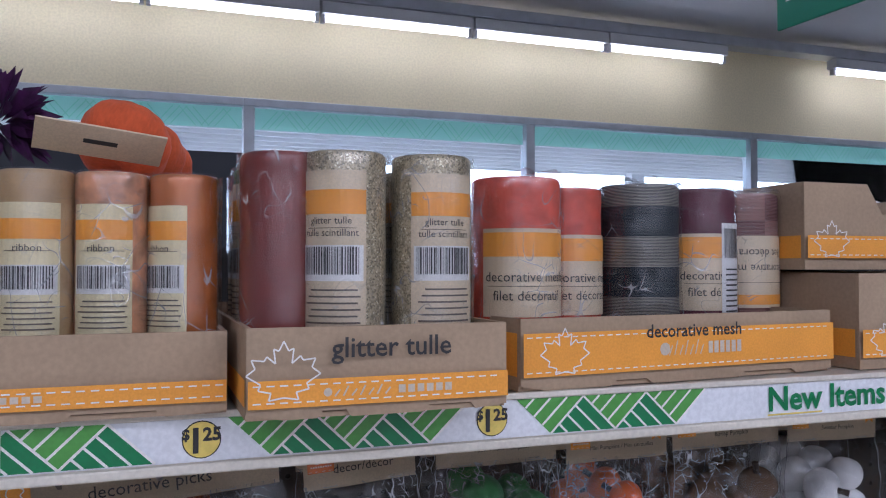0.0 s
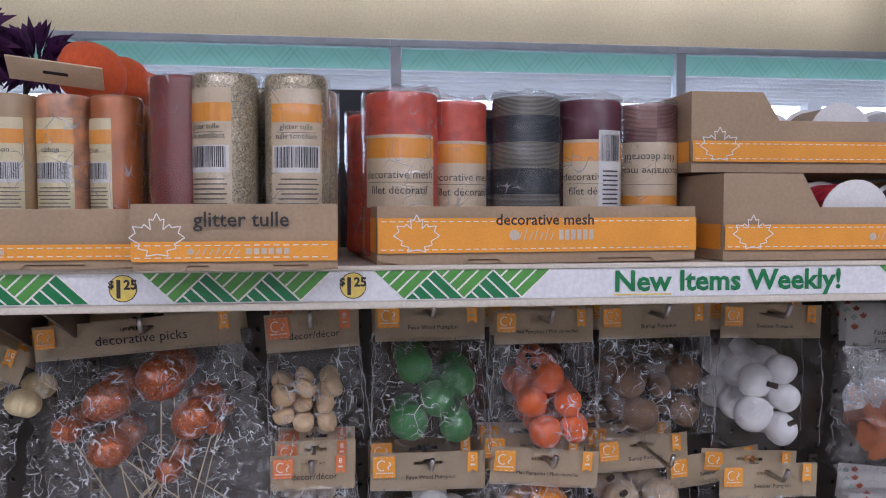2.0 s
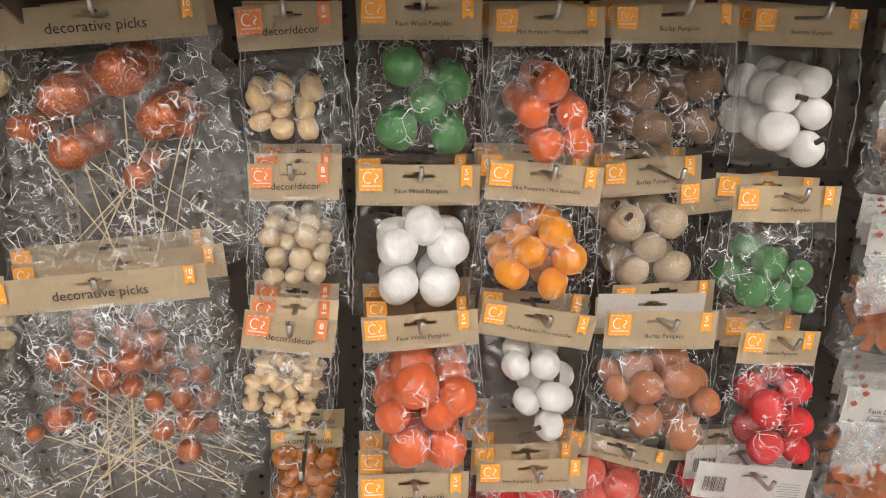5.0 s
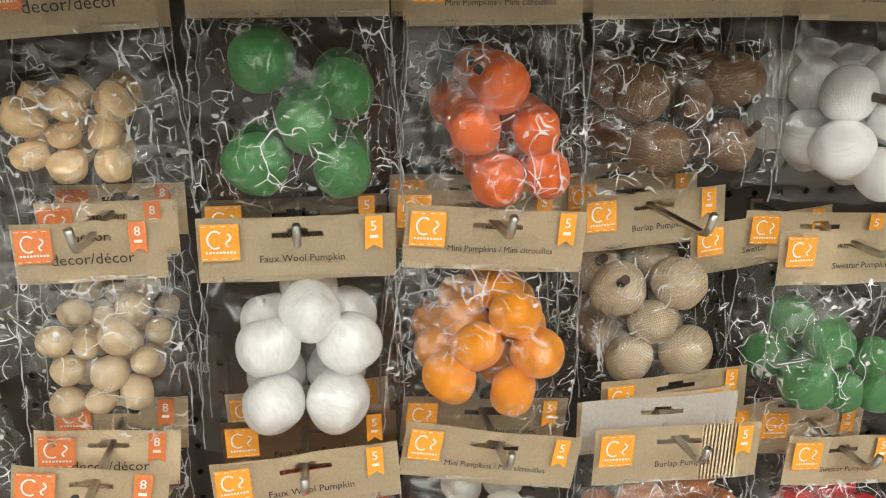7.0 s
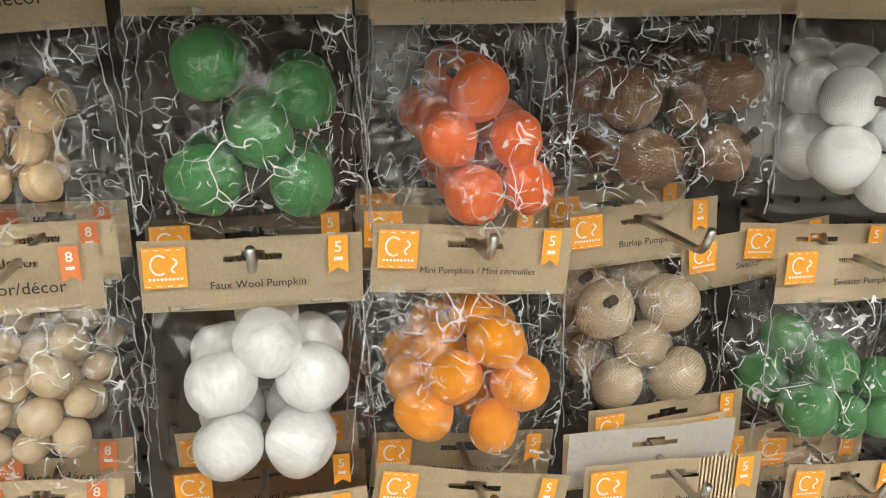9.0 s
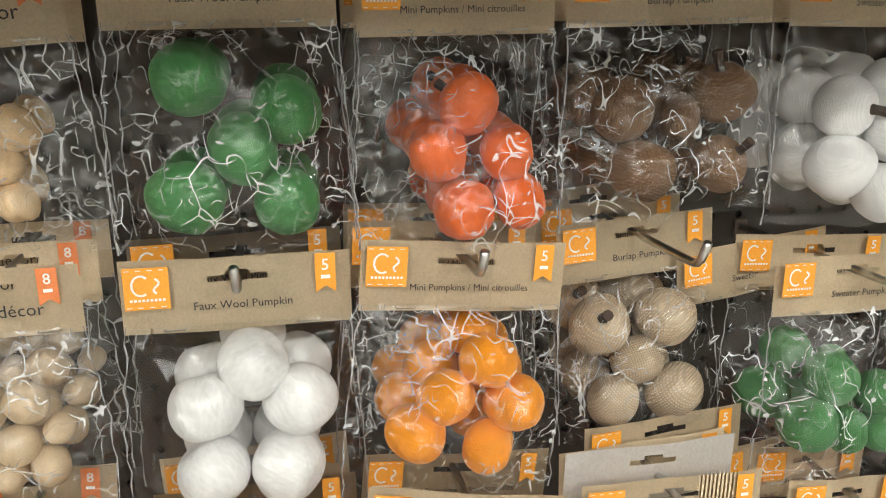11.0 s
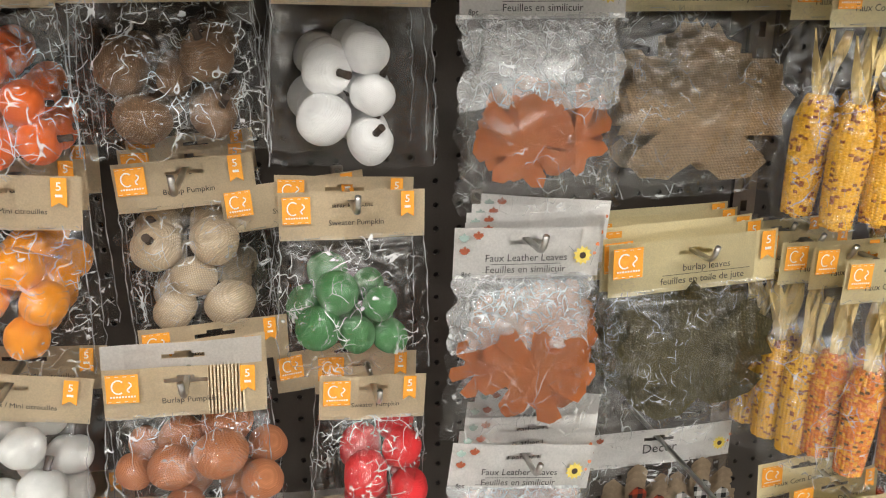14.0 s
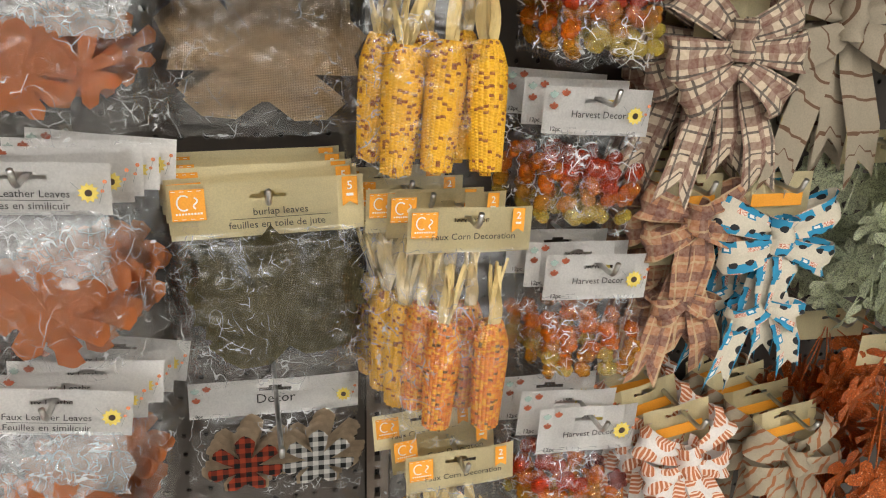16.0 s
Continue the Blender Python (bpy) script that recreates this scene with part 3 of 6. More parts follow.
def gondola():
    g = thing("gondola_shelving", pose(0, BOARD_Y, 0), "brown perforated-board shop gondola with hooks and a top shelf", "shelving")
    for x0, x1 in ((LEFT_X - 1.235, LEFT_X - 0.008), (LEFT_X + 0.008, RIGHT_X - 0.002), (RIGHT_X + 0.030, RIGHT_X + 1.24)):
        perforated("pegboard", x0, x1, 0.20, 1.50, 0.0254, 0.0032, 0.0032, 8, BOARD, g)
        # added near-black sheet standing for the shade behind the holes
        block("hole_shade_sheet", x0, x1, 0.012, 0.018, 0.16, 1.62, HOLE, g)
        block("base_deck", x0, x1, -0.42, 0.0, 0.12, 0.16, SHELF_METAL, g, 0.004)
        block("kick_plate", x0, x1, -0.40, -0.38, 0.0, 0.12, UPRIGHT, g)
    for x in (LEFT_X - 0.0075, RIGHT_X):
        w = 0.028 if x > 0 else 0.015
        perforated("upright", x, x + w, 0.0, 1.56, 0.028 if w > 0.02 else 0.015, 0.004, 0.008 if w > 0.02 else 0.005, 4, UPRIGHT, g, 0.012).location.y = -0.003
        # added near-black strip standing for the shade inside the slots
        block("slot_shade_strip", x, x + w, 0.016, 0.030, 0.0, 1.62, HOLE, g)
    return g


def stroke_triangles(x, top, bottom, half, kind):
    """The triangle and the white strokes across it: dark ones stand, light ones hang."""
    if kind == "dark":
        a, b, c = (x, top), (x - half, bottom), (x + half, bottom)
        fill = [a, b, c]
        lines = [((b[0] + s * (a[0] - b[0]), b[1] + s * (a[1] - b[1])), (b[0] + s * (c[0] - b[0]), b[1])) for s in (0.25, 0.5, 0.75, 1.0)]
    else:
        d, e, f = (x - half, top), (x + half, top), (x, bottom)
        fill = [d, e, f]
        lines = [((d[0] + s * (e[0] - d[0]), top), (d[0] + s * (f[0] - d[0]), d[1] + s * (f[1] - d[1]))) for s in (0.25, 0.5, 0.75, 1.0)]
    return fill, [bar_line(p, q, 0.0016) for p, q in lines]


def fascia_print(parent, x0, count, start="light", y=-0.0016):
    """A zigzag of green triangles between the rails of a price strip."""
    top, bottom, half = -0.004, -0.029, 0.0262
    dark, light, lines = [], [], []
    kind = start
    for k in range(count):
        fill, strokes = stroke_triangles(x0 + half + k * half, top, bottom, half, kind)
        (dark if kind == "dark" else light).append(fill)
        lines += strokes
        kind = "dark" if kind == "light" else "light"
    print_part("dark_green_print", dark, y, GREEN_DARK, parent)
    print_part("green_print", light, y, GREEN_LIGHT, parent)
    print_part("hatching", lines, y - 0.0005, WHITE_INK, parent)


def badge(parent, x, y=-0.0016):
    z = -0.0165
    print_part("badge_rim", [disc_poly(x, z, 0.0115, 28)], y, INK, parent)
    print_part("badge_face", [disc_poly(x, z, 0.0108, 28)], y - 0.0004, YELLOW, parent)
    writing("$", x - 0.0093, y - 0.0008, z + 0.0005, 0.009, INK, parent, 0.0003)
    writing("1", x - 0.0035, y - 0.0008, z - 0.0075, 0.021, INK, parent, 0.0006)
    writing("25", x + 0.0062, y - 0.0008, z - 0.0005, 0.011, INK, parent, 0.0004)


def top_shelf():
    for n, (x0, x1) in enumerate(((LEFT_X - 1.23, LEFT_X - 0.004), (LEFT_X + 0.004, RIGHT_X + 0.008), (RIGHT_X + 0.016, RIGHT_X + 1.24))):
        s = thing("top_shelf", pose(0, FRONT_Y, SHELF_Z), "cream steel shelf with a white and green price strip", "shelf", "top shelves")
        block("deck", x0, x1, 0.0, 0.40, -0.024, 0.0, SHELF_METAL, s, 0.002)
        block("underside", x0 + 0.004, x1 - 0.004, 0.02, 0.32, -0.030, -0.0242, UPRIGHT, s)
        block("price_rail", x0, x1, -0.004, -0.0002, -0.0370, -0.0305, SHELF_METAL, s, 0.0015)
        block("price_rail", x0, x1, -0.004, -0.0002, -0.0035, 0.0010, SHELF_METAL, s, 0.001)
        block("rail_back", x0, x1, -0.0003, 0.004, -0.036, -0.0005, SHELF_METAL, s, 0.0005)
        block("rail_end", x0, x0 + 0.006, -0.004, -0.0002, -0.0304, -0.0036, SHELF_METAL, s, 0.001)
        block("rail_end", x1 - 0.006, x1, -0.004, -0.0002, -0.0304, -0.0036, SHELF_METAL, s, 0.001)
        block("price_strip", x0 + 0.006, x1 - 0.006, -0.0010, -0.0004, -0.0300, -0.0040, STRIP_WHITE, s)
        for x in (x0 + 0.02, x1 - 0.03):
            bm = bmesh.new()
            add_poly(bm, [(0.05, -0.032), (0.32, -0.032), (0.32, -0.14)], 0)
            bmesh.ops.solidify(bm, geom=bm.faces[:], thickness=0.003)
            part("bracket", bm, UPRIGHT, s, "", pose(x, 0, 0, 0, 0, 90))
        if n == 0:
            fascia_print(s, LEFT_X - 0.075, 2)
            badge(s, LEFT_X - 0.093)
            fascia_print(s, LEFT_X - 0.26, 5)
        elif n == 1:
            fascia_print(s, LEFT_X - 0.013, 3, "dark")
            print_part("strip_end_cover", [rect(LEFT_X - 0.014, LEFT_X + 0.006, -0.030, -0.004)], -0.0024, SHELF_METAL, s)
            badge(s, 0.0285)
            fascia_print(s, 0.044, 5)
            badge(s, 0.220)
            fascia_print(s, 0.2385, 5)
            writing("New Items Weekly!", 0.4545, -0.002, -0.0245, 0.0262, GREEN_DARK, s, 0.0007, "LEFT", 0, 1.04)
            print_part("underline", [rect(0.4545, 0.509, -0.0285, -0.0272)], -0.002, YELLOW, s)
            fascia_print(s, 0.715, 5)
            badge(s, 0.885)
            fascia_print(s, 0.90, 5)


# ---- goods on the top shelf ----
def tray(x0, x1, front_y, depth, z, front_h, back_h, label, words="", turn=0.0, band=(0.30, 0.62), size=0.016, dx=0.5, high=0.0, brand=0.5, leaf=True, leaf_x=0.0):
    """A cut-open carton of 3 mm board with an orange printed band; high: width of a taller corner at its left."""
    w = x1 - x0
    t = thing("display_box", pose(x0, front_y, z, 0, 0, turn), label, "cardboard box", "display boxes")
    bm = bmesh.new()
    add_box(bm, 0.003, w - 0.003, 0.003, depth, 0, 0.003)
    part("bottom", bm, KRAFT_BOX, t)
    bm = bmesh.new()
    if high:
        pts = [(0, 0), (w, 0), (w, front_h), (high + 0.018, front_h), (high, back_h), (0, back_h)]
    else:
        pts = [(0, 0.004), (0.02, 0.0), (w * 0.25, 0.0), (w * 0.27, 0.004), (w * 0.36, 0.004), (w * 0.38, 0), (w * 0.66, 0), (w * 0.68, 0.004), (w * 0.85, 0.004), (w * 0.87, 0), (w, 0.002), (w, front_h), (0, front_h)]
    add_poly(bm, pts, 0)
    bmesh.ops.solidify(bm, geom=bm.faces[:], thickness=0.003)
    part("front_panel", bm, KRAFT_BOX, t)
    for x in (0, w - 0.003):
        bm = bmesh.new()
        add_box(bm, x, x + 0.003, 0.0034, depth - 0.0034, 0, back_h if high else front_h)
        part("side_panel", bm, KRAFT_BOX, t)
        bm = bmesh.new()
        xs = -0.0005 if x == 0 else w + 0.0005
        bm.faces.new([bm.verts.new((xs, a, b * front_h)) for a, b in ((0.004, band[0]), (depth, band[0]), (depth, band[1]), (0.004, band[1]))])
        part("orange_band", bm, ORANGE, t)
    block("back_panel", 0.003, w - 0.003, depth - 0.003, depth, 0.003, back_h, KRAFT_BOX, t)
    lo, hi = band[0] * front_h, band[1] * front_h
    print_part("orange_band", [rect(0.0005, w - 0.0005, lo, hi)], -0.0034, ORANGE, t, "printed orange band")
    dash = []
    for zz in (lo + 0.003, hi - 0.003):
        dash += [rect(a, a + 0.0045, zz - 0.0004, zz + 0.0004) for a in np.arange(0.003, w - 0.006, 0.0075)]
    print_part("dashed_line", dash, -0.0037, WHITE_INK, t)
    if leaf:
        print_part("leaf_outline", ring_outline(min(0.021, front_h * 0.40), 0.0009, leaf_x or 0.028, front_h * 0.46), -0.004, WHITE_INK, t)
    cx, cz, k = w * brand, (lo + hi) / 2, (hi - lo)
    scrawl = [disc_poly(cx - 0.034, cz, k * 0.16, 10)]
    for i in range(7):
        scrawl.append(bar_line((cx - 0.030 + i * 0.005, cz - k * 0.16), (cx - 0.027 + i * 0.005, cz + k * (0.2 if i % 2 else 0.08)), 0.0010))
    for i in range(6):
        scrawl.append(rect(cx + 0.008 + i * 0.0058, cx + 0.0122 + i * 0.0058, cz - k * 0.15, cz + k * 0.15))
    print_part("brand_mark", scrawl, -0.0040, PALE_INK if not high else PALE_INK, t)
    if words:
        writing(words, w * dx, -0.0038, front_h * 0.76 - size * 0.3, size, INK, t, 0.0002)
    return t


def barcode(x0, x1, z0, z1, seed=1):
    rnd = random.Random(seed)
    out, x = [], x0
    while x < x1 - 0.0008:
        w = rnd.choice((0.0004, 0.0004, 0.0008, 0.0011))
        out.append((x, min(x + w, x1)))
        x += w + rnd.choice((0.0005, 0.0005, 0.0009))
    return [rect(a, b, z0, z1) for a, b in out]


def curved_bm(polys, r, y_c=0.0):
    """Flat printed shapes wrapped on a cylinder of radius r about the z axis, facing -y."""
    bm = bmesh.new()
    for p in polys:
        x0, x1 = min(q[0] for q in p), max(q[0] for q in p)
        z0, z1 = min(q[1] for q in p), max(q[1] for q in p)
        n = max(1, int((x1 - x0) / 0.004))
        for i in range(n):
            a, b = x0 + (x1 - x0) * i / n, x0 + (x1 - x0) * (i + 1) / n
            q = [bm.verts.new((r * math.sin(s / r), -r * math.cos(s / r), z)) for s, z in ((a, z0), (b, z0), (b, z1), (a, z1))]
            bm.faces.new(q)
    return bm


GREY_BROWN = mottled("brown_ink", (0.13, 0.10, 0.08), 0.7, 40, 0.1, 0, 500)


def curved_writing(words, size, r, z, parent, m):
    """Writing wrapped round a roll."""
    me = text_mesh(words, size).copy()
    for v in me.vertices:
        s, up = v.co.x, v.co.z
        v.co = (r * math.sin(s / r), -r * math.cos(s / r), up + z)
    me.materials.append(INK)
    return tagged(link_mesh("writing", me, None, parent, "", m), kind="stuff")


def roll_label(t, r, z0, z1, turn, sheet, seed, words=()):
    m = pose(0, 0, 0, 0, 0, turn)
    w, h = r * 1.75, z1 - z0
    part("label_sheet", curved_bm([rect(-w / 2, w / 2, z0, z1)], r + 0.0006), sheet, t, "", m)
    part("orange_band", curved_bm([rect(-w / 2, w / 2, z1 - h * 0.27, z1 - h * 0.12)], r + 0.0009), ORANGE, t, "", m)
    part("barcode_panel", curved_bm([rect(-w * 0.46, w * 0.46, z0 + h * 0.32, z0 + h * 0.54)], r + 0.0009), WHITE_CARD, t, "", m)
    tagged(part("barcode", curved_bm(barcode(-w * 0.42, w * 0.42, z0 + h * 0.36, z0 + h * 0.53, seed), r + 0.0012), INK, t, "", m), kind="stuff")
    lines = [rect(-w * (0.40 - 0.05 * (i % 3)), w * (0.42 - 0.04 * (i % 2)), z0 + h * (0.06 + 0.040 * i), z0 + h * (0.071 + 0.040 * i)) for i in range(6)]
    lines += [rect(-w * 0.36, w * 0.36, z0 + h * 0.642, z0 + h * 0.646)]
    tagged(part("small_print", curved_bm(lines, r + 0.0012), GREY_BROWN, t, "", m), kind="stuff")
    for words_, zz in (words or (("glitter tulle", 0.67), ("tulle scintillant", 0.595))):
        curved_writing(words_, 0.0062, r + 0.0012, z0 + h * zz, t, m)


def cylinder_bm(r, h, core=0.35, n=48, wobble=0.0, seed=0):
    """A wound roll: rounded rims, a sunk core and slightly uneven layers."""
    rnd = random.Random(seed)
    prof = [(r * core, h - 0.02), (r * core, h), (r * 0.93, h), (r * 0.985, h - 0.0015), (r, h - 0.004)]
    prof += [(r * (1 + wobble * rnd.uniform(-1, 1)), h * (1 - k / 14)) for k in range(1, 14)] + [(r, 0.003), (r * 0.96, 0.0), (0.0005, 0.0)]
    bm = bmesh.new()
    rings = [[bm.verts.new((a * math.cos(k * 2 * math.pi / n), a * math.sin(k * 2 * math.pi / n), z)) for k in range(n)] for a, z in prof]
    for q, s in zip(rings, rings[1:]):
        for k in range(n):
            bm.faces.new((q[(k + 1) % n], q[k], s[k], s[(k + 1) % n]))
    return bm


def tulle_roll(x, y, r, h, material, label, turn, seed, labelled=True, span=(0.30, 0.93), name="tulle_roll", sheet=None):
    t = thing(name, pose(x, y, SHELF_Z + 0.004), label, "craft roll", "rolls on the top shelf")
    part("winding", cylinder_bm(r, h, seed=seed, wobble=0.004), material, t, "", None, True)
    bm = bmesh.new()
    add_tube(bm, [(0, 0, h - 0.03), (0, 0, h - 0.0005)], r * 0.345, 24)
    part("core", bm, KRAFT_BOX, t)
    if labelled:
        roll_label(t, r, h * span[0], h * span[1], turn, sheet or KRAFT, seed, (("ribbon", 0.64),) if name == "ribbon_roll" else ())
    bm = bmesh.new()
    add_tube(bm, [(0, 0, 0.002), (0, 0, h * 0.5), (0, 0, h + 0.0005)], r + 0.0022, 40, False)
    part("wrapper", bm, FILM_WRAP, t, "clear shrink wrap", None, True)
    return t


def mesh_roll(x, y, r, h, material, label, turn, seed, look_label=True, flip=False, tall_code=False):
    """A loose roll of open mesh in a clear wrapper with a paper band."""
    t = thing("mesh_roll", pose(x, y, SHELF_Z + 0.006), label, "craft roll", "rolls on the top shelf")
    part("winding", cylinder_bm(r * 0.97, h, 0.3, 48, 0.018, seed), material, t, "", None, True)
    if look_label:
        m = pose(0, 0, 0, 0, 0, turn)
        z0, z1, w = h * 0.30, h * 0.74, r * 2.1
        part("label_sheet", curved_bm([rect(-w / 2, w / 2, z0, z1)], r * 1.0), KRAFT, t, "", m)
        band = (z1 - 0.021, z1 - 0.003) if not flip else (z0 + 0.003, z0 + 0.012)
        part("orange_band", curved_bm([rect(-w / 2, w / 2, *band)], r * 1.0 + 0.0003), ORANGE, t, "", m)
        for words_, zz in (("decorative mesh", 0.0265), ("filet d\u00e9coratif", 0.0125)):
            if flip:
                me = curved_writing(words_, 0.0105, r + 0.0006, zz + z0, t, m)
                for v in me.data.vertices:
                    v.co.x, v.co.z = -v.co.x, z0 + z1 - v.co.z
            else:
                curved_writing(words_, 0.0105, r + 0.0006, zz + z0, t, m)
        part("rule", curved_bm([rect(-w * 0.44, w * 0.46, z0 + 0.0228, z0 + 0.0232)], r + 0.0006), INK, t, "", m)
        if tall_code:
            part("barcode_panel", curved_bm([rect(w * 0.02, w * 0.42, h * 0.22, h * 0.80)], r + 0.0009), WHITE_CARD, t, "", m)
            tagged(part("barcode", curved_bm(barcode(w * 0.06, w * 0.38, h * 0.60, h * 0.77, seed), r + 0.0012), INK, t, "", m), kind="stuff")
            tagged(part("small_print", curved_bm([rect(w * 0.08, w * 0.36, h * (0.26 + 0.03 * i), h * (0.27 + 0.03 * i)) for i in range(10)], r + 0.0012), INK, t, "", m), kind="stuff")
    rnd = random.Random(seed)
    bm = cylinder_bm(r * 1.045, h * 1.03, 0.2, 56, 0.02, seed + 5)
    for v in bm.verts:
        k = 1 + 0.03 * noise.noise(v.co * 60 + Vector((seed, 0, 0)))
        v.co.x, v.co.y = v.co.x * k, v.co.y * k
        if v.co.z > h * 0.98:
            v.co.z += 0.006 * noise.noise(v.co * 90 + Vector((0, seed, 0)))
    part("wrapper", bm, FILM_WRAP, t, "clear crinkled wrapper", None, True)
    return t


def pumpkin_bm(r, ribs=9, depth=0.07, squash=0.84, seed=0, nu=36, nv=18):
    rnd = random.Random(seed)
    ph = rnd.random() * 6
    bm = bmesh.new()
    rows = []
    for j in range(nv + 1):
        v = math.pi * j / nv
        row = []
        for i in range(nu):
            u = 2 * math.pi * i / nu
            k = 1 - depth * abs(math.cos(ribs * u / 2)) ** 3 * max(0.0, math.sin(v)) ** 0.5
            k *= 1 + 0.035 * math.sin(2 * u + ph) * math.sin(v) + 0.03 * math.sin(3 * u - 2 * v + ph)
            z = math.cos(v) * squash - 0.14 * math.exp(-(math.sin(v) / 0.3) ** 2) * (1 if v < 1.57 else -1)
            row.append((r * k * math.sin(v) * math.cos(u), r * k * math.sin(v) * math.sin(u), r * z))
        rows.append(row)
    top, bot = bm.verts.new(rows[0][0]), bm.verts.new(rows[-1][0])
    rings = [[bm.verts.new(c) for c in row] for row in rows[1:-1]]
    for i in range(nu):
        k = (i + 1) % nu
        bm.faces.new((top, rings[0][i], rings[0][k]))
        bm.faces.new((bot, rings[-1][k], rings[-1][i]))
        for q, s in zip(rings, rings[1:]):
            bm.faces.new((q[i], s[i], s[k], q[k]))
    return bm


def shelf_goods():
    tray(-0.223, 0.042, 0.500, 0.26, SHELF_Z + 0.001, 0.049, 0.052, "kraft display box of ribbon rolls with an orange band", "ribbon", 0, (0.16, 0.42), 0.014, 0.47, brand=0.47)
    tray(0.049, 0.207, 0.460, 0.27, SHELF_Z + 0.002, 0.052, 0.056, "kraft display box of glitter tulle rolls on the shelf edge", "glitter tulle", 0.5, (0.14, 0.44), 0.0165, 0.53, leaf_x=0.020)
    tray(0.241, 0.542, 0.513, 0.26, SHELF_Z + 0.001, 0.051, 0.050, "kraft and orange display box of decorative mesh rolls", "decorative mesh", 4.5, (0.20, 0.80), 0.0140, 0.505, leaf_x=0.034, brand=0.52)
    tray(0.566, 0.90, 0.530, 0.26, SHELF_Z + 0.001, 0.050, 0.082, "kraft display box of patterned ribbon spools", "", 0, (0.20, 0.68), 0.012, 0.5, 0.079, 0.55)
    tray(0.556, 0.89, 0.580, 0.24, SHELF_Z + 0.086, 0.052, 0.080, "kraft display box of ribbon spools stacked on another", "ribbon", 0, (0.20, 0.60), 0.012, 0.72, 0.075, 0.74)
    mauve = mottled("mauve_tulle", (0.20, 0.022, 0.016), 0.4, 50, 0.15, 0.5, 900, Coat_Weight=0.8, Coat_Roughness=0.12)
    gold = glitter("gold_tulle", (0.62, 0.52, 0.34), (1.0, 0.95, 0.75))
    h = 0.156
    tulle_roll(0.0775, 0.525, 0.0262, h, mauve, "dusky red glitter tulle roll standing in a box", 90, 1, False)
    tulle_roll(0.1150, 0.508, 0.0262, h, gold, "gold glitter tulle roll with a kraft label", -32, 2, span=(0.28, 0.92))
    tulle_roll(0.1735, 0.508, 0.0262, h, gold, "gold glitter tulle roll with a kraft label", 2, 3, span=(0.28, 0.92))
    green = mottled("green_tulle", (0.02, 0.14, 0.03), 0.4, 50, 0.15, 0.5, 900, Coat_Weight=0.8, Coat_Roughness=0.12)
    plum = mottled("plum_tulle", (0.10, 0.01, 0.05), 0.4, 50, 0.15, 0.5, 900, Coat_Weight=0.8, Coat_Roughness=0.12)
    for x, y, m, lab in ((0.078, 0.580, green, "dark green tulle roll standing behind others"), (0.130, 0.566, gold, "gold glitter tulle roll standing behind others"), (0.182, 0.566, gold, "gold glitter tulle roll standing behind others"), (0.080, 0.635, plum, "plum tulle roll standing behind others")):
        tulle_roll(x, y, 0.0255, h - 0.004, m, lab, -70, 4)
    tan = mottled("tan_ribbon", (0.46, 0.30, 0.14), 0.35, 50, 0.15, 0.3, 700, Coat_Weight=0.8, Coat_Roughness=0.12)
    foil = mottled("orange_foil_ribbon", (0.60, 0.19, 0.05), 0.22, 30, 0.5, 0.2, 400, metal=0.35, Coat_Weight=0.8, Coat_Roughness=0.12)
    patt = mottled("autumn_print_ribbon", (0.52, 0.24, 0.12), 0.35, 70, 0.75, 0.2, 400, Coat_Weight=0.8, Coat_Roughness=0.12)
    lilac = mottled("lilac_ribbon", (0.55, 0.50, 0.60), 0.3, 40, 0.2, 0.2, 500, Coat_Weight=0.8, Coat_Roughness=0.12)
    for k, (x, m, turn) in enumerate(((-0.196, patt, 20), (-0.150, lilac, -10), (-0.110, tan, -12), (-0.067, tan, -6), (-0.0245, patt, -14), (0.0185, foil, -46))):
        tulle_roll(x, 0.545, 0.0215, 0.142, m, "ribbon roll with a kraft label standing in a box", turn, 20 + k, span=(0.30, 0.86), name="ribbon_roll", sheet=KRAFT_PALE)
        if k in (2, 3, 4, 5):
            tulle_roll(x, 0.595, 0.0212, 0.140, (foil, tan, patt, foil)[k - 2], "ribbon roll standing behind others", turn, 30 + k, span=(0.30, 0.86), name="ribbon_roll", sheet=KRAFT_PALE)
    coral = mottled("coral_mesh", (0.62, 0.09, 0.05), 0.8, 90, 0.25, 0.9, 260)
    navym = Mat("navy_check_mesh_round", 0.85)
    wv = navym.node("TexWave", Scale=260.0, Distortion=1.5)
    wv.bands_direction = "Z"
    navym.link(navym.coords(), wv.inputs[0])
    bands = navym.node("SeparateXYZ")
    navym.link(navym.coords(), bands.inputs[0])
    blk = navym.math("LESS_THAN", navym.math("FRACT", navym.math("MULTIPLY_ADD", bands.outputs[2], 20.0, 0.35)), 0.5)
    navym.color(navym.mix(navym.math("MULTIPLY", wv.outputs["Fac"], navym.math("MULTIPLY", blk, 0.9)), (0.012, 0.022, 0.035), (0.42, 0.38, 0.31)))
    navym.bump(wv.outputs["Fac"], 0.8, 0.001)
    maroon = mottled("maroon_mesh", (0.115, 0.022, 0.04), 0.8, 90, 0.25, 0.9, 260)
    rose = Mat("rose_check_mesh", 0.85)
    wr = rose.node("TexWave", Scale=240.0, Distortion=1.5)
    wr.bands_direction = "Z"
    rose.link(rose.coords(), wr.inputs[0])
    br = rose.node("TexChecker", Scale=24.0)
    rose.link(rose.coords(), br.inputs[0])
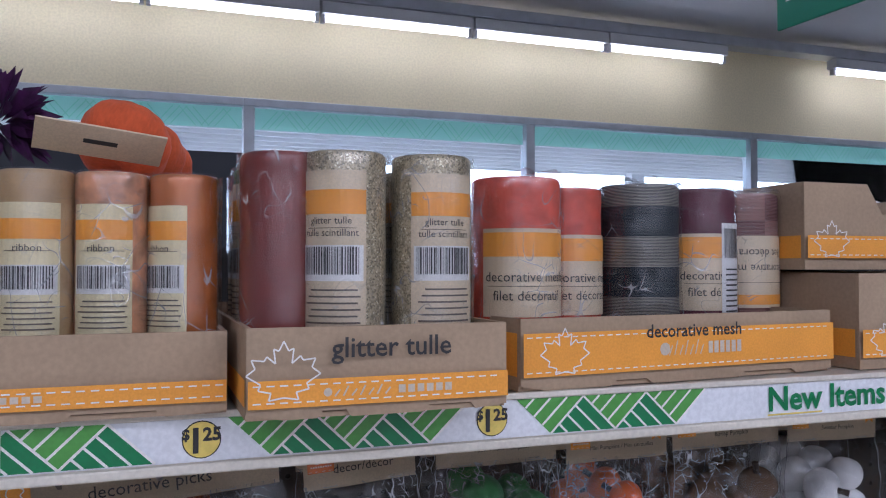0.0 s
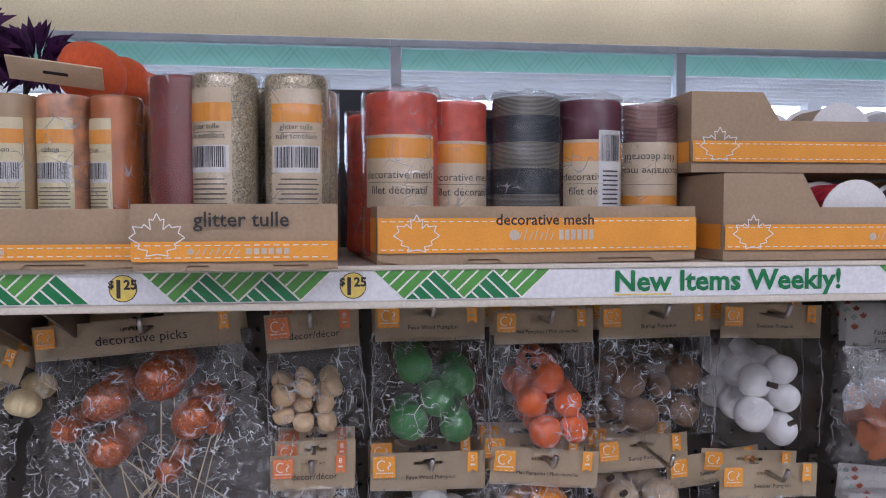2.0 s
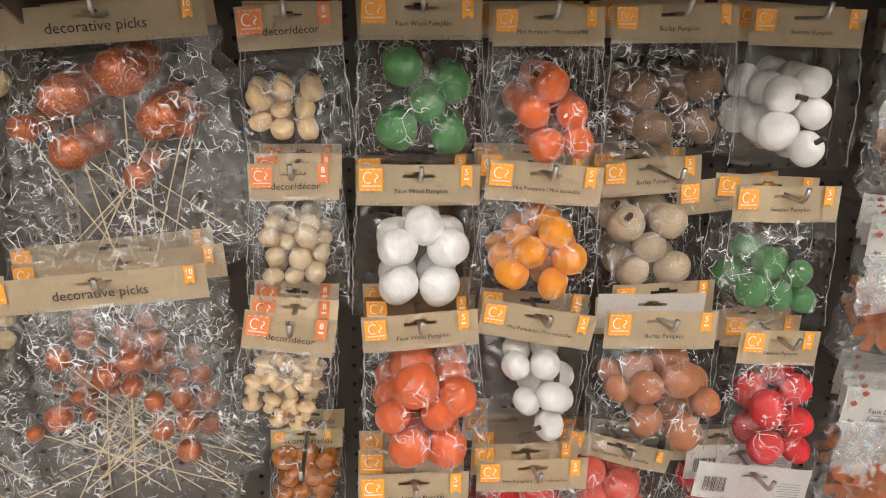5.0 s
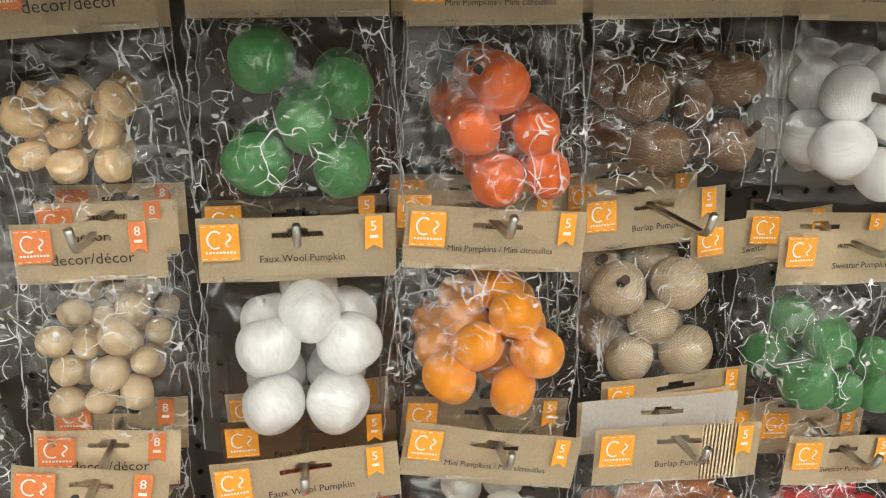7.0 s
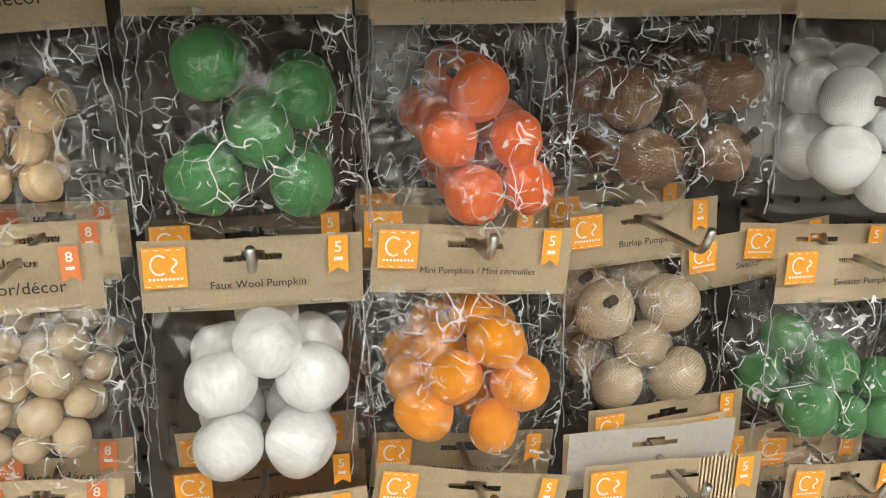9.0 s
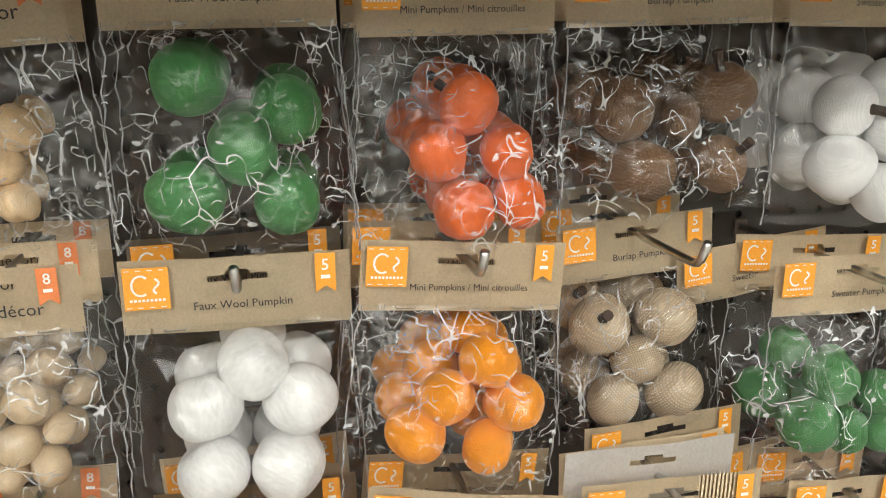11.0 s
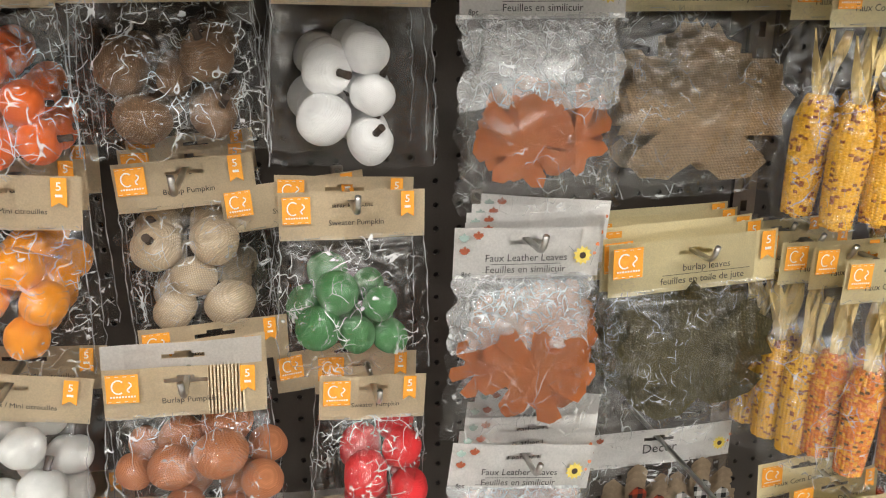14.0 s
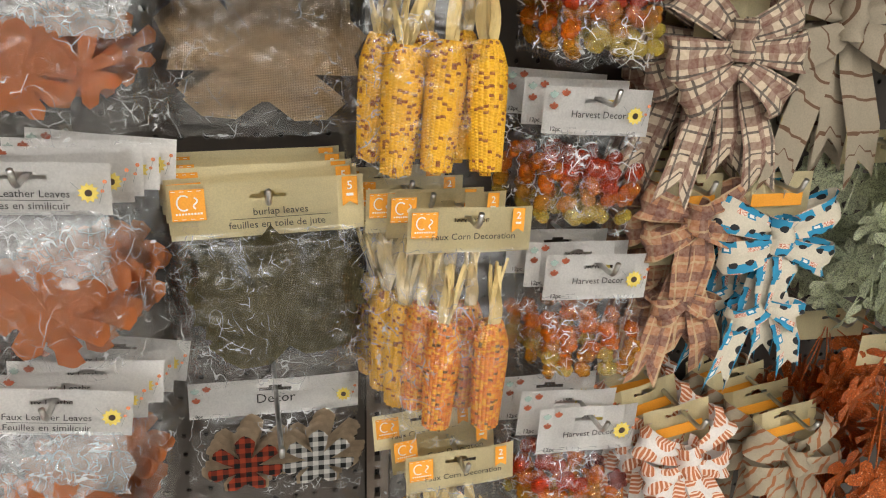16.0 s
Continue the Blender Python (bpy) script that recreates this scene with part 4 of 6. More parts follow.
    rose.color(rose.mix(rose.math("MULTIPLY", wr.outputs["Fac"], 0.7), rose.mix(br.outputs["Fac"], (0.13, 0.03, 0.045), (0.33, 0.14, 0.12)), (0.42, 0.25, 0.2))).bump(wr.outputs["Fac"], 0.8, 0.001)
    hm = 0.150
    mesh_roll(0.267, 0.577, 0.0355, hm, coral, "coral decorative mesh roll in clear wrap with label", -8, 41)
    mesh_roll(0.3235, 0.600, 0.0300, hm - 0.004, coral, "coral decorative mesh roll in clear wrap with label", 4, 42)
    mesh_roll(0.249, 0.650, 0.033, hm - 0.012, coral, "coral decorative mesh roll behind others", 60, 43)
    mesh_roll(0.356, 0.635, 0.030, hm - 0.008, navym.m, "navy checked mesh roll behind others", 90, 44, False)
    mesh_roll(0.392, 0.597, 0.0345, hm + 0.001, navym.m, "navy and cream checked mesh roll in clear wrap", 0, 45, False)
    mesh_roll(0.458, 0.606, 0.0335, hm, maroon, "maroon decorative mesh roll with a tall barcode label", -2, 46, True, False, True)
    mesh_roll(0.528, 0.632, 0.0345, hm, rose.m, "rose checked mesh roll with an upside-down label", -10, 47, True, True)
    red = mottled("red_floral_ribbon", (0.5, 0.03, 0.05), 0.35, 120, 0.8, 0.2, 500)
    for x, y, z, m, r in ((0.71, 0.575, 0.004, red, 0.037), (0.80, 0.575, 0.004, mottled("wine_ribbon", (0.09, 0.02, 0.03), 0.4, 60, 0.3, 0.3), 0.037), (0.655, 0.64, 0.089, WHITE_CARD, 0.03), (0.735, 0.64, 0.089, mottled("kraft_spool", (0.42, 0.3, 0.2), 0.6, 60, 0.3, 0.3), 0.036), (0.82, 0.64, 0.089, WHITE_CARD, 0.036)):
        t = thing("ribbon_spool", pose(x, y - 0.03, SHELF_Z + z + r, -90, 0, 0), "ribbon spool on its side in a display box", "ribbon spool", "ribbon spools")
        part("winding", cylinder_bm(r * 0.9, 0.06, 0.4, 40), m, t, "", None, True)
        for zz in (-0.001, 0.0595):
            bm = bmesh.new()
            add_tube(bm, [(0, 0, zz), (0, 0, zz + 0.0015)], r, 40)
            part("flange", bm, WHITE_CARD, t)
    knit = cloth("orange_chenille", (0.70, 0.115, 0.03), "wool")
    for k, (x, y, z, r) in enumerate(((-0.028, 0.600, 1.692, 0.0325), (-0.006, 0.650, 1.690, 0.031), (0.012, 0.700, 1.684, 0.029))):
        t = thing("knit_pumpkin", pose(x, y, z - r * 0.8, -28, 20, 40 * k), "orange knitted pumpkin on top of the ribbon rolls", "decoration", "orange knitted pumpkins")
        part("body", pumpkin_bm(r, 12, 0.035, 0.86, k, 60, 26), knit, t, "", Matrix.Translation((0, 0, r * 0.8)), True)
        bm = bmesh.new()
        add_tube(bm, [(0, 0, r * 1.4), (0.002, 0, r * 1.75)], [0.004, 0.003], 8)
        part("stem", bm, STEM, t)
    t = thing("card_tag", pose(-0.034, 0.560, 1.672, 58, 6, 8), "kraft header card lying on the ribbon rolls", "card")
    bm = bmesh.new()
    add_box(bm, -0.038, 0.038, -0.0006, 0.0006, -0.002, 0.027)
    part("sheet", bm, KRAFT, t)
    print_part("slot", [rect(-0.010, 0.010, 0.011, 0.015)], -0.001, INK, t)
    flower_bush()


def flower_bush():
    """Dark purple artificial blooms, petal by petal."""
    t = thing("artificial_flowers", pose(-0.185, 0.74, SHELF_Z - 0.012), "bunch of dark purple artificial mums standing on the shelf", "artificial plant")
    petal = mottled("purple_petal", (0.055, 0.006, 0.06), 0.7, 80, 0.6, 0.2, 400)
    rnd = random.Random(8)
    for cx, cy, cz, R in ((0.0, -0.02, 0.235, 0.062), (-0.08, 0.03, 0.255, 0.06), (0.055, 0.05, 0.225, 0.052), (-0.10, -0.04, 0.17, 0.06)):
        bm = bmesh.new()
        for k in range(150):
            z = rnd.uniform(-0.7, 1)
            a = rnd.uniform(0, 2 * math.pi)
            d = Vector((math.sqrt(1 - z * z) * math.cos(a), math.sqrt(1 - z * z) * math.sin(a), z))
            side = d.cross(Vector((rnd.uniform(-1, 1), rnd.uniform(-1, 1), rnd.uniform(-1, 1)))).normalized() * R * 0.11
            tip = d * R * rnd.uniform(0.8, 1.1)
            up = Vector((0, 0, 0.004))
            q = [d * R * 0.25, d * R * 0.7 + side + up, tip, d * R * 0.7 - side + up]
            vs = [bm.verts.new(p) for p in q]
            bm.faces.new(vs[:3])
            bm.faces.new((vs[0], vs[2], vs[3]))
        tagged(part("bloom", bm, petal, t, "", Matrix.Translation((cx, cy, cz))), kind="stuff")
        bm = bmesh.new()
        add_tube(bm, [(0, 0, 0.014), (cx * 0.4, cy * 0.4, 0.1), (cx, cy, cz)], 0.0025, 8)
        part("stalk", bm, STEM, t)
    bm = bmesh.new()
    add_tube(bm, [(0, 0, 0), (0, 0, 0.07)], [0.032, 0.042], 24)
    part("pot", bm, HOLE, t)


shell()
windows()
lamps()
hung_sign()
dark_panel()
gondola()
top_shelf()
shelf_goods()
# ---- hooks and hanging bags ----
def hook(x, z, tip_y, length_up=0.016):
    """A zinc peg hook from the board to just before the card, its end turned up."""
    t = thing("peg_hook", pose(x, BOARD_Y - 0.001, z), "zinc-plated wire peg hook in the perforated board", "hook", "peg hooks")
    d = tip_y - BOARD_Y
    bm = bmesh.new()
    pts = [(0, 0.004, 0), (0, d * 0.5, 0.0005), (0, d + 0.008, 0), (0, d + 0.003, 0.001), (0, d - 0.002, 0.005), (0, d - 0.008, length_up)]
    add_tube(bm, pts, 0.0027, 10)
    part("wire", bm, STEEL, t, "", None, True)
    block("bracket", -0.006, 0.006, -0.004, -0.0005, -0.010, 0.006, UPRIGHT, t, 0.001)


def card_bm(w, h, slot_w, slot_z, bend, seed=0, curl=0.0):
    """A header card of folded board: an upright slot with a rounded hump is cut through it."""
    xs = [-w / 2, -w * 0.36, -slot_w / 2, -slot_w * 0.2, slot_w * 0.2, slot_w / 2, w * 0.36, w / 2]
    zs = [0, -slot_z + 0.0045, -slot_z + 0.0018, -slot_z - 0.0018, -h * 0.7, -h]
    bm = bmesh.new()
    grid = [[bm.verts.new((x, bend * ((2 * x / w) ** 2) * w + curl * (z / h) ** 2 * h + 0.0012 * math.sin(9 * x / w + seed), z)) for z in zs] for x in xs]
    for i in range(len(xs) - 1):
        for j in range(len(zs) - 1):
            if (j == 2 and i in (2, 3, 4)) or (j == 1 and i == 3):
                continue
            bm.faces.new((grid[i][j], grid[i + 1][j], grid[i + 1][j + 1], grid[i][j + 1]))
    bmesh.ops.solidify(bm, geom=bm.faces[:], thickness=0.0011)
    return bm


def film_bm(w0, w1, z0, length, spheres, puff, seed, nx=66, nz=84, crumple=1.7, fine=0.35):
    """A bag's film: flat at the card, draped over what lies inside, with creases, a fluttering hem and open sides."""
    z = np.linspace(0, 1, nz)[None, :].repeat(nx, 0)
    u = np.linspace(-1, 1, nx)[:, None].repeat(nz, 1)
    width = w0 + (w1 - w0) * np.minimum(1, z * 1.6)
    X, Z = u * width / 2, z0 - z * length
    body = np.sin(np.pi * np.clip(z * 0.92 + 0.04, 0, 1)) ** 0.6 * (1 - u ** 2) ** 0.5
    Y = -puff * body
    for sx, sz, sy, r in spheres:
        d2 = (X - sx) ** 2 + (Z - sz) ** 2
        Y = np.minimum(Y, np.where(d2 < (1.2 * r) ** 2, sy - np.sqrt(np.maximum((1.18 * r) ** 2 - d2, 0)), 0))
    for _ in range(160):
        P = np.pad(Y, 1, mode="edge")
        smooth = (P[:-2, 1:-1] + P[2:, 1:-1] + P[1:-1, :-2] + P[1:-1, 2:]) / 4
        Y = np.minimum(smooth, Y)
    edge = (1 - np.abs(u) ** 6) * np.minimum(1, z * 14)
    bm = bmesh.new()
    grid = []
    for i in range(nx):
        col = []
        for j in range(nz):
            p = Vector((X[i, j], 0, Z[i, j]))
            q = p * 26 + Vector((seed * 3.1, seed, 0))
            c = 1.1 * abs(noise.noise(q)) + 0.8 * abs(noise.noise(q * 2.4 + Vector((0, 5, 0)))) + fine * abs(noise.noise(q * 4.6 + Vector((7, 0, 3))))
            y = Y[i, j] * max(0.1, edge[i, j]) - crumple * 0.0030 * (c - 0.45) * (0.35 + 0.65 * min(1, z[i, j] * 8))
            p.x += crumple * 0.0025 * noise.noise(p * 55 + Vector((seed, 0, 9))) * (abs(u[i, j]) > 0.8) * 2
            p.z += crumple * 0.004 * noise.noise(p * 40 + Vector((3, seed, 0))) * (z[i, j] ** 4)
            col.append(bm.verts.new((p.x, y, p.z)))
        grid.append(col)
    for i in range(nx - 1):
        for j in range(nz - 1):
            bm.faces.new((grid[i][j], grid[i][j + 1], grid[i + 1][j + 1], grid[i + 1][j]))
    return bm


def side_seams(t, w0, w1, z0, length, seed):
    """The whitish welded edges of a bag, wandering a little down both sides."""
    for sx in (-1, 1):
        pts = []
        for k in range(15):
            z = k / 14
            half = (w0 + (w1 - w0) * min(1, z * 1.6)) / 2
            pts.append((sx * (half + 0.003 * noise.noise(Vector((seed, 9 * z, sx * 3)))), -0.0025 * math.sin(7 * z + seed + sx), z0 - z * length))
        bm = bmesh.new()
        add_tube(bm, pts, [0.00022 + 0.00022 * (k % 3) for k in range(15)], 5)
        part("side_seam", bm, SEAM, t, "whitish welded film edge")


def flower_print(parent, x, z, r, y):
    petals = []
    for k in range(11):
        a = k * 2 * math.pi / 11
        tip, s = (x + r * math.cos(a), z + r * math.sin(a)), r * 0.24
        mid = (x + r * 0.6 * math.cos(a), z + r * 0.6 * math.sin(a))
        petals.append([(x, z), (mid[0] - s * math.sin(a), mid[1] + s * math.cos(a)), tip, (mid[0] + s * math.sin(a), mid[1] - s * math.cos(a))])
    print_part("sunflower_print", petals, y, YELLOW, parent)
    print_part("sunflower_centre", [disc_poly(x, z, r * 0.34, 12)], y - 0.0004, STEM, parent)
    twigs = [bar_line((x + r * 0.9, z - r), (x + r * 1.5, z + r * 1.2), 0.0005), bar_line((x - r * 0.8, z + r * 0.3), (x - r * 1.5, z + r * 1.0), 0.0005)]
    twigs += [disc_poly(x + r * 1.45, z + r * 1.1, r * 0.2, 8), disc_poly(x + r * 1.2, z + r * 0.2, r * 0.17, 8)]
    print_part("twig_print", twigs[:2], y, GREY_INK, parent)
    print_part("bud_print", twigs[2:], y, ORANGE_RED, parent)


def brand_square(parent, x, z, s, y, ink):
    """An orange square with a white open ring, a wave and a dashed edge."""
    print_part("logo_square", [rect(x, x + s, z - s, z)], y, ink, parent)
    cx, cz = x + s * 0.38, z - s * 0.42
    ring = [bar_line((cx + s * 0.2 * math.cos(a), cz + s * 0.24 * math.sin(a)), (cx + s * 0.2 * math.cos(a + 0.5), cz + s * 0.24 * math.sin(a + 0.5)), s * 0.05) for a in np.arange(0.8, 5.2, 0.5)]
    ring += [bar_line((cx + s * (0.34 - 0.07 * math.sin(k * 1.1)), cz - s * 0.2 + k * s * 0.06), (cx + s * (0.34 - 0.07 * math.sin((k + 1) * 1.1)), cz - s * 0.2 + (k + 1) * s * 0.06), s * 0.05) for k in range(6)]
    ring += [rect(x + s * 0.12 + k * s * 0.09, x + s * 0.18 + k * s * 0.09, z - s * 0.80, z - s * 0.74) for k in range(9)]
    ring += [rect(x + s * (0.04 + 0.25 * k), x + s * (0.16 + 0.25 * k), zz - s * 0.02, zz) for k in range(4) for zz in (z - s * 0.05, z - s * 0.93)]
    print_part("logo_mark", ring, y - 0.0004, WHITE_INK, parent)


def header(t, w, h, words, style, seed, count="5", size=0.0068, sub=""):
    """A header card with its print: kraft with an orange logo and ribbon, or white with a sunflower."""
    sheet = {"kraft": KRAFT, "pale": KRAFT_PALE, "white": WHITE_CARD, "back": WHITE_CARD, "red": KRAFT}[style]
    card = part("header_card", card_bm(w, h, min(0.034, w * 0.28), h * 0.28, 0.012, seed), sheet, t)
    y = -0.0030
    ink = ORANGE_RED if style == "red" else ORANGE
    if style in ("kraft", "pale", "red"):
        s = h * 0.56
        brand_square(card, -w / 2 + 0.003, -h * 0.07, s, y, ink)
        print_part("leaf_outline", ring_outline(h * 0.14, 0.0003, -w / 2 + 0.003 + s / 2, -h * 0.80), y, PALE_INK, card)
        fx, fw = w / 2 - 0.021, h * 0.27
        print_part("ribbon_flag", [[(fx, -0.0005), (fx + fw, -0.0005), (fx + fw, -h * 0.55), (fx + fw / 2, -h * 0.46), (fx, -h * 0.55)]], y, ink, card)
        writing(count, fx + fw / 2, y - 0.0004, -h * 0.24, h * 0.22, WHITE_INK, card, 0.0001)
        print_part("count_unit", [rect(fx + fw * 0.27, fx + fw * 0.73, -h * 0.36, -h * 0.31)], y - 0.0004, WHITE_INK, card)
        if sub:
            writing(words, w * 0.06, y, -h * 0.60, size, INK, card, 0.0)
            print_part("rule", [rect(-w * 0.20, w * 0.32, -h * 0.665, -h * 0.655)], y, INK, card)
            writing(sub, w * 0.04, y, -h * 0.83, size, INK, card, 0.0)
        else:
            writing(words, w * 0.02, y, -h * 0.68, size, INK, card)
    elif style == "white":
        flower_print(card, w / 2 - 0.017, -h * 0.55, h * 0.20, y)
        leaves = [[(x * 0.005 - w / 2 + 0.007 + dx, z * 0.005 - 0.008 - dz) for x, z in leaf_outline(n=1, seed=4, pointed=True)] for dx, dz in ((0, 0), (0.012, -0.002), (0.001, 0.011))]
        print_part("leaf_print", leaves[:1], y, TEAL_PRINT, card)
        print_part("leaf_print", leaves[1:], y, BROWN_PRINT, card)
        writing(count, -w / 2 + 0.006, y, -h * 0.92, h * 0.13, INK, card, 0.0001, "LEFT")
        print_part("rule", [rect(-w / 2 + 0.024, -w / 2 + 0.034, -h * 0.85, -h * 0.845)], y, INK, card)
        if sub:
            writing(words, -w * 0.02, y, -h * 0.64, size, INK, card)
            print_part("rule", [rect(-w * 0.26, w * 0.22, -h * 0.705, -h * 0.695)], y, INK, card)
            writing(sub, -w * 0.02, y, -h * 0.87, size, INK, card)
        else:
            writing(words, 0.0, y, -h * 0.62, size, INK, card)
    else:
        print_part("barcode", barcode(-w * 0.44, -w * 0.24, -h * 0.75, -h * 0.35, 9), y, INK, card)
        print_part("small_print", [rect(w * 0.24 - i % 2 * 0.004, w * 0.42, -h * (0.4 + 0.07 * i), -h * (0.42 + 0.07 * i)) for i in range(6)], y, GREY_INK, card)
    for sx in (-0.28, 0.30):
        bm = bmesh.new()
        add_tube(bm, [(w * sx - 0.006, 0.0, -h * 0.94), (w * sx - 0.006, y - 0.0006, -h * 0.94), (w * sx + 0.006, y - 0.0006, -h * 0.935), (w * sx + 0.006, 0.0, -h * 0.935)], 0.0004, 5)
        part("staple", bm, STEEL, card)
    return card


BALLS = {}
BALL_R = 0.022


def ball_mesh(kind, material, seed):
    key = (kind, material.name, seed)
    if key not in BALLS:
        spec = {"wool": (9, 0.025, 0.95), "velvet": (8, 0.045, 0.9), "burlap": (8, 0.02, 0.9), "knit": (10, 0.012, 0.94), "picks": (9, 0.09, 0.86), "plain": (5, 0.0, 0.96), "acorn": (1, 0.0, 0.9), "gem": (6, 0.22, 0.7)}[kind]
        bm = pumpkin_bm(BALL_R, spec[0], spec[1], spec[2], seed, 72 if kind == "wool" else 40, 24 if kind == "wool" else 18)
        if kind == "acorn":
            for v in bm.verts:
                if v.co.z > 0.25 * BALL_R:
                    v.co.x, v.co.y = v.co.x * 1.12, v.co.y * 1.12
                    v.co.z = 0.25 * BALL_R + (v.co.z - 0.25 * BALL_R) * 0.8
        me = bpy.data.meshes.new("ball")
        for f in bm.faces:
            f.smooth = True
        bm.to_mesh(me)
        bm.free()
        me.materials.append(material)
        BALLS[key] = me
    return BALLS[key]


def stem_mesh():
    if "stem" not in BALLS:
        bm = bmesh.new()
        add_tube(bm, [(0, 0, 0.55), (0.03, 0, 0.95), (0.12, 0, 1.35)], [0.22, 0.15, 0.17], 9)
        bmesh.ops.scale(bm, vec=(BALL_R,) * 3, verts=bm.verts[:])
        me = bpy.data.meshes.new("stem")
        bm.to_mesh(me)
        bm.free()
        me.materials.append(STEM)
        BALLS["stem"] = me
    return BALLS["stem"]


def mushroom_mesh():
    if "mushroom" not in BALLS:
        bm = bmesh.new()
        add_tube(bm, [(0, 0, -1.1), (0, 0, -0.9), (0, 0, -0.1), (0, 0, 0), (0, 0, 0.1), (0, 0, 0.4), (0, 0, 0.6), (0, 0, 0.68)], [0.42, 0.5, 0.4, 0.42, 0.95, 0.8, 0.45, 0.05], 16)
        bmesh.ops.scale(bm, vec=(BALL_R,) * 3, verts=bm.verts[:])
        me = bpy.data.meshes.new("mushroom")
        for f in bm.faces:
            f.smooth = True
        bm.to_mesh(me)
        bm.free()
        me.materials.append(WOOD)
        BALLS["mushroom"] = me
    return BALLS["mushroom"]


def filled_bag(x, y, z, w, h, roll, words, style, label, balls, kind, material, length=0.118, seed=1, stems=False, count="5", size=0.0068,
               scale=1600.0, film=None, width=0.0, hooked=True, behind=0, puff=0.010, piece="pumpkin", tip=0.03, lift=0.0035, sub=""):
    """A hanging bag: header card, film and loose contents. balls: x, z, r from the middle of the card's top edge, in 1/scale m."""
    rnd = random.Random(seed)
    t = thing("hanging_bag", pose(x, y, z, 0, -roll, 0), label, "craft bag", words.lower() + " bags")
    header(t, w, h, words, style, seed, count, size, sub)
    inside = []
    for k, (bx, bz, br) in enumerate(balls):
        cx, cz, r = bx / scale, bz / scale, (1.05 if scale > 1000 else 1.0) * br / scale
        cy = -0.35 * r + rnd.uniform(-0.15, 0.15) * r
        inside.append((cx, cz, cy, r))
        me = mushroom_mesh() if piece == "mushroom" else ball_mesh(kind, material, k % 4)
        turn = pose(cx, cy, cz, rnd.uniform(-60, 100), rnd.uniform(-50, 50), rnd.uniform(0, 360)) @ Matrix.Scale(r / BALL_R, 4)
        if piece == "mushroom":
            turn = pose(cx, cy, cz, rnd.uniform(-15, 15), rnd.choice((0, 15, 180, -40)), 0) @ Matrix.Scale(r / BALL_R, 4)
        ob = link_mesh(piece, me, None, t, "", turn)
        if stems and k % 2 == 0:
            link_mesh("stem", stem_mesh(), None, ob)
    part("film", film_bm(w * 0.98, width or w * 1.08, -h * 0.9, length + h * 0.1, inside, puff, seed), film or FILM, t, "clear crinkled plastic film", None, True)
    side_seams(t, w * 0.98, width or w * 1.08, -h * 0.9, length + h * 0.1, seed)
    for k in range(behind):
        copy_thing(t, pose(x + rnd.uniform(-0.004, 0.004), y + 0.044 * (k + 1) if behind < 3 else y + 0.03 * (k + 1), z + lift * (k + 1), 0, -roll * 0.7 + rnd.uniform(-2.5, 2.5), rnd.uniform(-3, 3)))
    if hooked:
        hook(x, z - h * 0.28 - 0.0002, y - tip)
    return t


def picks_bag(x, y, z, w, h, roll, label, balls, kind, material, length, width, sticks, seed, scale=1560.0, hooked=True, behind=1, film=None, count="10"):
    """A wide bag of picks: balls on crossing bamboo sticks."""
    rnd = random.Random(seed)
    t = thing("picks_bag", pose(x, y, z, 0, -roll, 0), label, "craft bag", "decorative picks bags")
    header(t, w, h, "decorative picks", "kraft", seed, count, 0.0145)
    inside = []
    for k, (bx, bz, br) in enumerate(balls):
        r = br / scale
        c = Vector((bx / scale, -0.3 * r + rnd.uniform(-0.25, 0.25) * r, bz / scale))
        inside.append((c.x, c.z, c.y, r))
        ob = link_mesh("pick_ball", ball_mesh(kind, material, k % 4), None, t, "", pose(*c, rnd.uniform(-40, 60), rnd.uniform(-40, 40), rnd.uniform(0, 360)) @ Matrix.Scale(r / BALL_R, 4))
        if sticks:
            end = Vector((-c.x * 0.8 + rnd.uniform(-0.4, 0.4) * w, 0.002 + rnd.uniform(-0.006, 0.004), -h - length * rnd.uniform(0.86, 0.97)))
            if abs(end.x) > width * 0.46:
                end.x = math.copysign(width * 0.46, end.x)
            bm = bmesh.new()
            add_tube(bm, [c, c * 0.5 + end * 0.5 + Vector((0, -0.004, 0)), end], 0.0007, 6)
            part("stick", bm, STICK, t)
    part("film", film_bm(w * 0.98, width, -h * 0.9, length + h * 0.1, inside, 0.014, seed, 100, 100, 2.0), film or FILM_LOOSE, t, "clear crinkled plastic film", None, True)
    for k in range(behind):
        copy_thing(t, pose(x + rnd.uniform(-0.012, 0.012), y + 0.045 * (k + 1), z + 0.006 * (k + 1), 0, -roll + rnd.uniform(-3, 3), 0))
    if hooked:
        hook(x + 0.012, z - h * 0.28, y - 0.03)
    return t


# contents, by colour and cloth
WOOL_GREEN = cloth("green_wool", (0.055, 0.20, 0.062), "wool")
WOOL_WHITE = cloth("white_wool", (0.80, 0.80, 0.80), "wool")
WOOL_ORANGE = cloth("orange_wool", (0.72, 0.13, 0.035), "wool")
VELVET_RED = cloth("orange_red_velvet", (0.76, 0.14, 0.022), "velvet")
VELVET_ORANGE = cloth("orange_velvet", (0.89, 0.31, 0.012), "velvet")
FELT_WHITE = cloth("white_felt", (0.72, 0.72, 0.70), "felt")
BURLAP_BROWN = cloth("brown_burlap", (0.17, 0.095, 0.05), "burlap")
BURLAP_TAN = cloth("tan_burlap", (0.50, 0.39, 0.27), "burlap")
BURLAP_RUST = cloth("terracotta_burlap", (0.46, 0.17, 0.075), "burlap")
KNIT_WHITE = cloth("white_sweater_knit", (0.74, 0.73, 0.73), "knit")
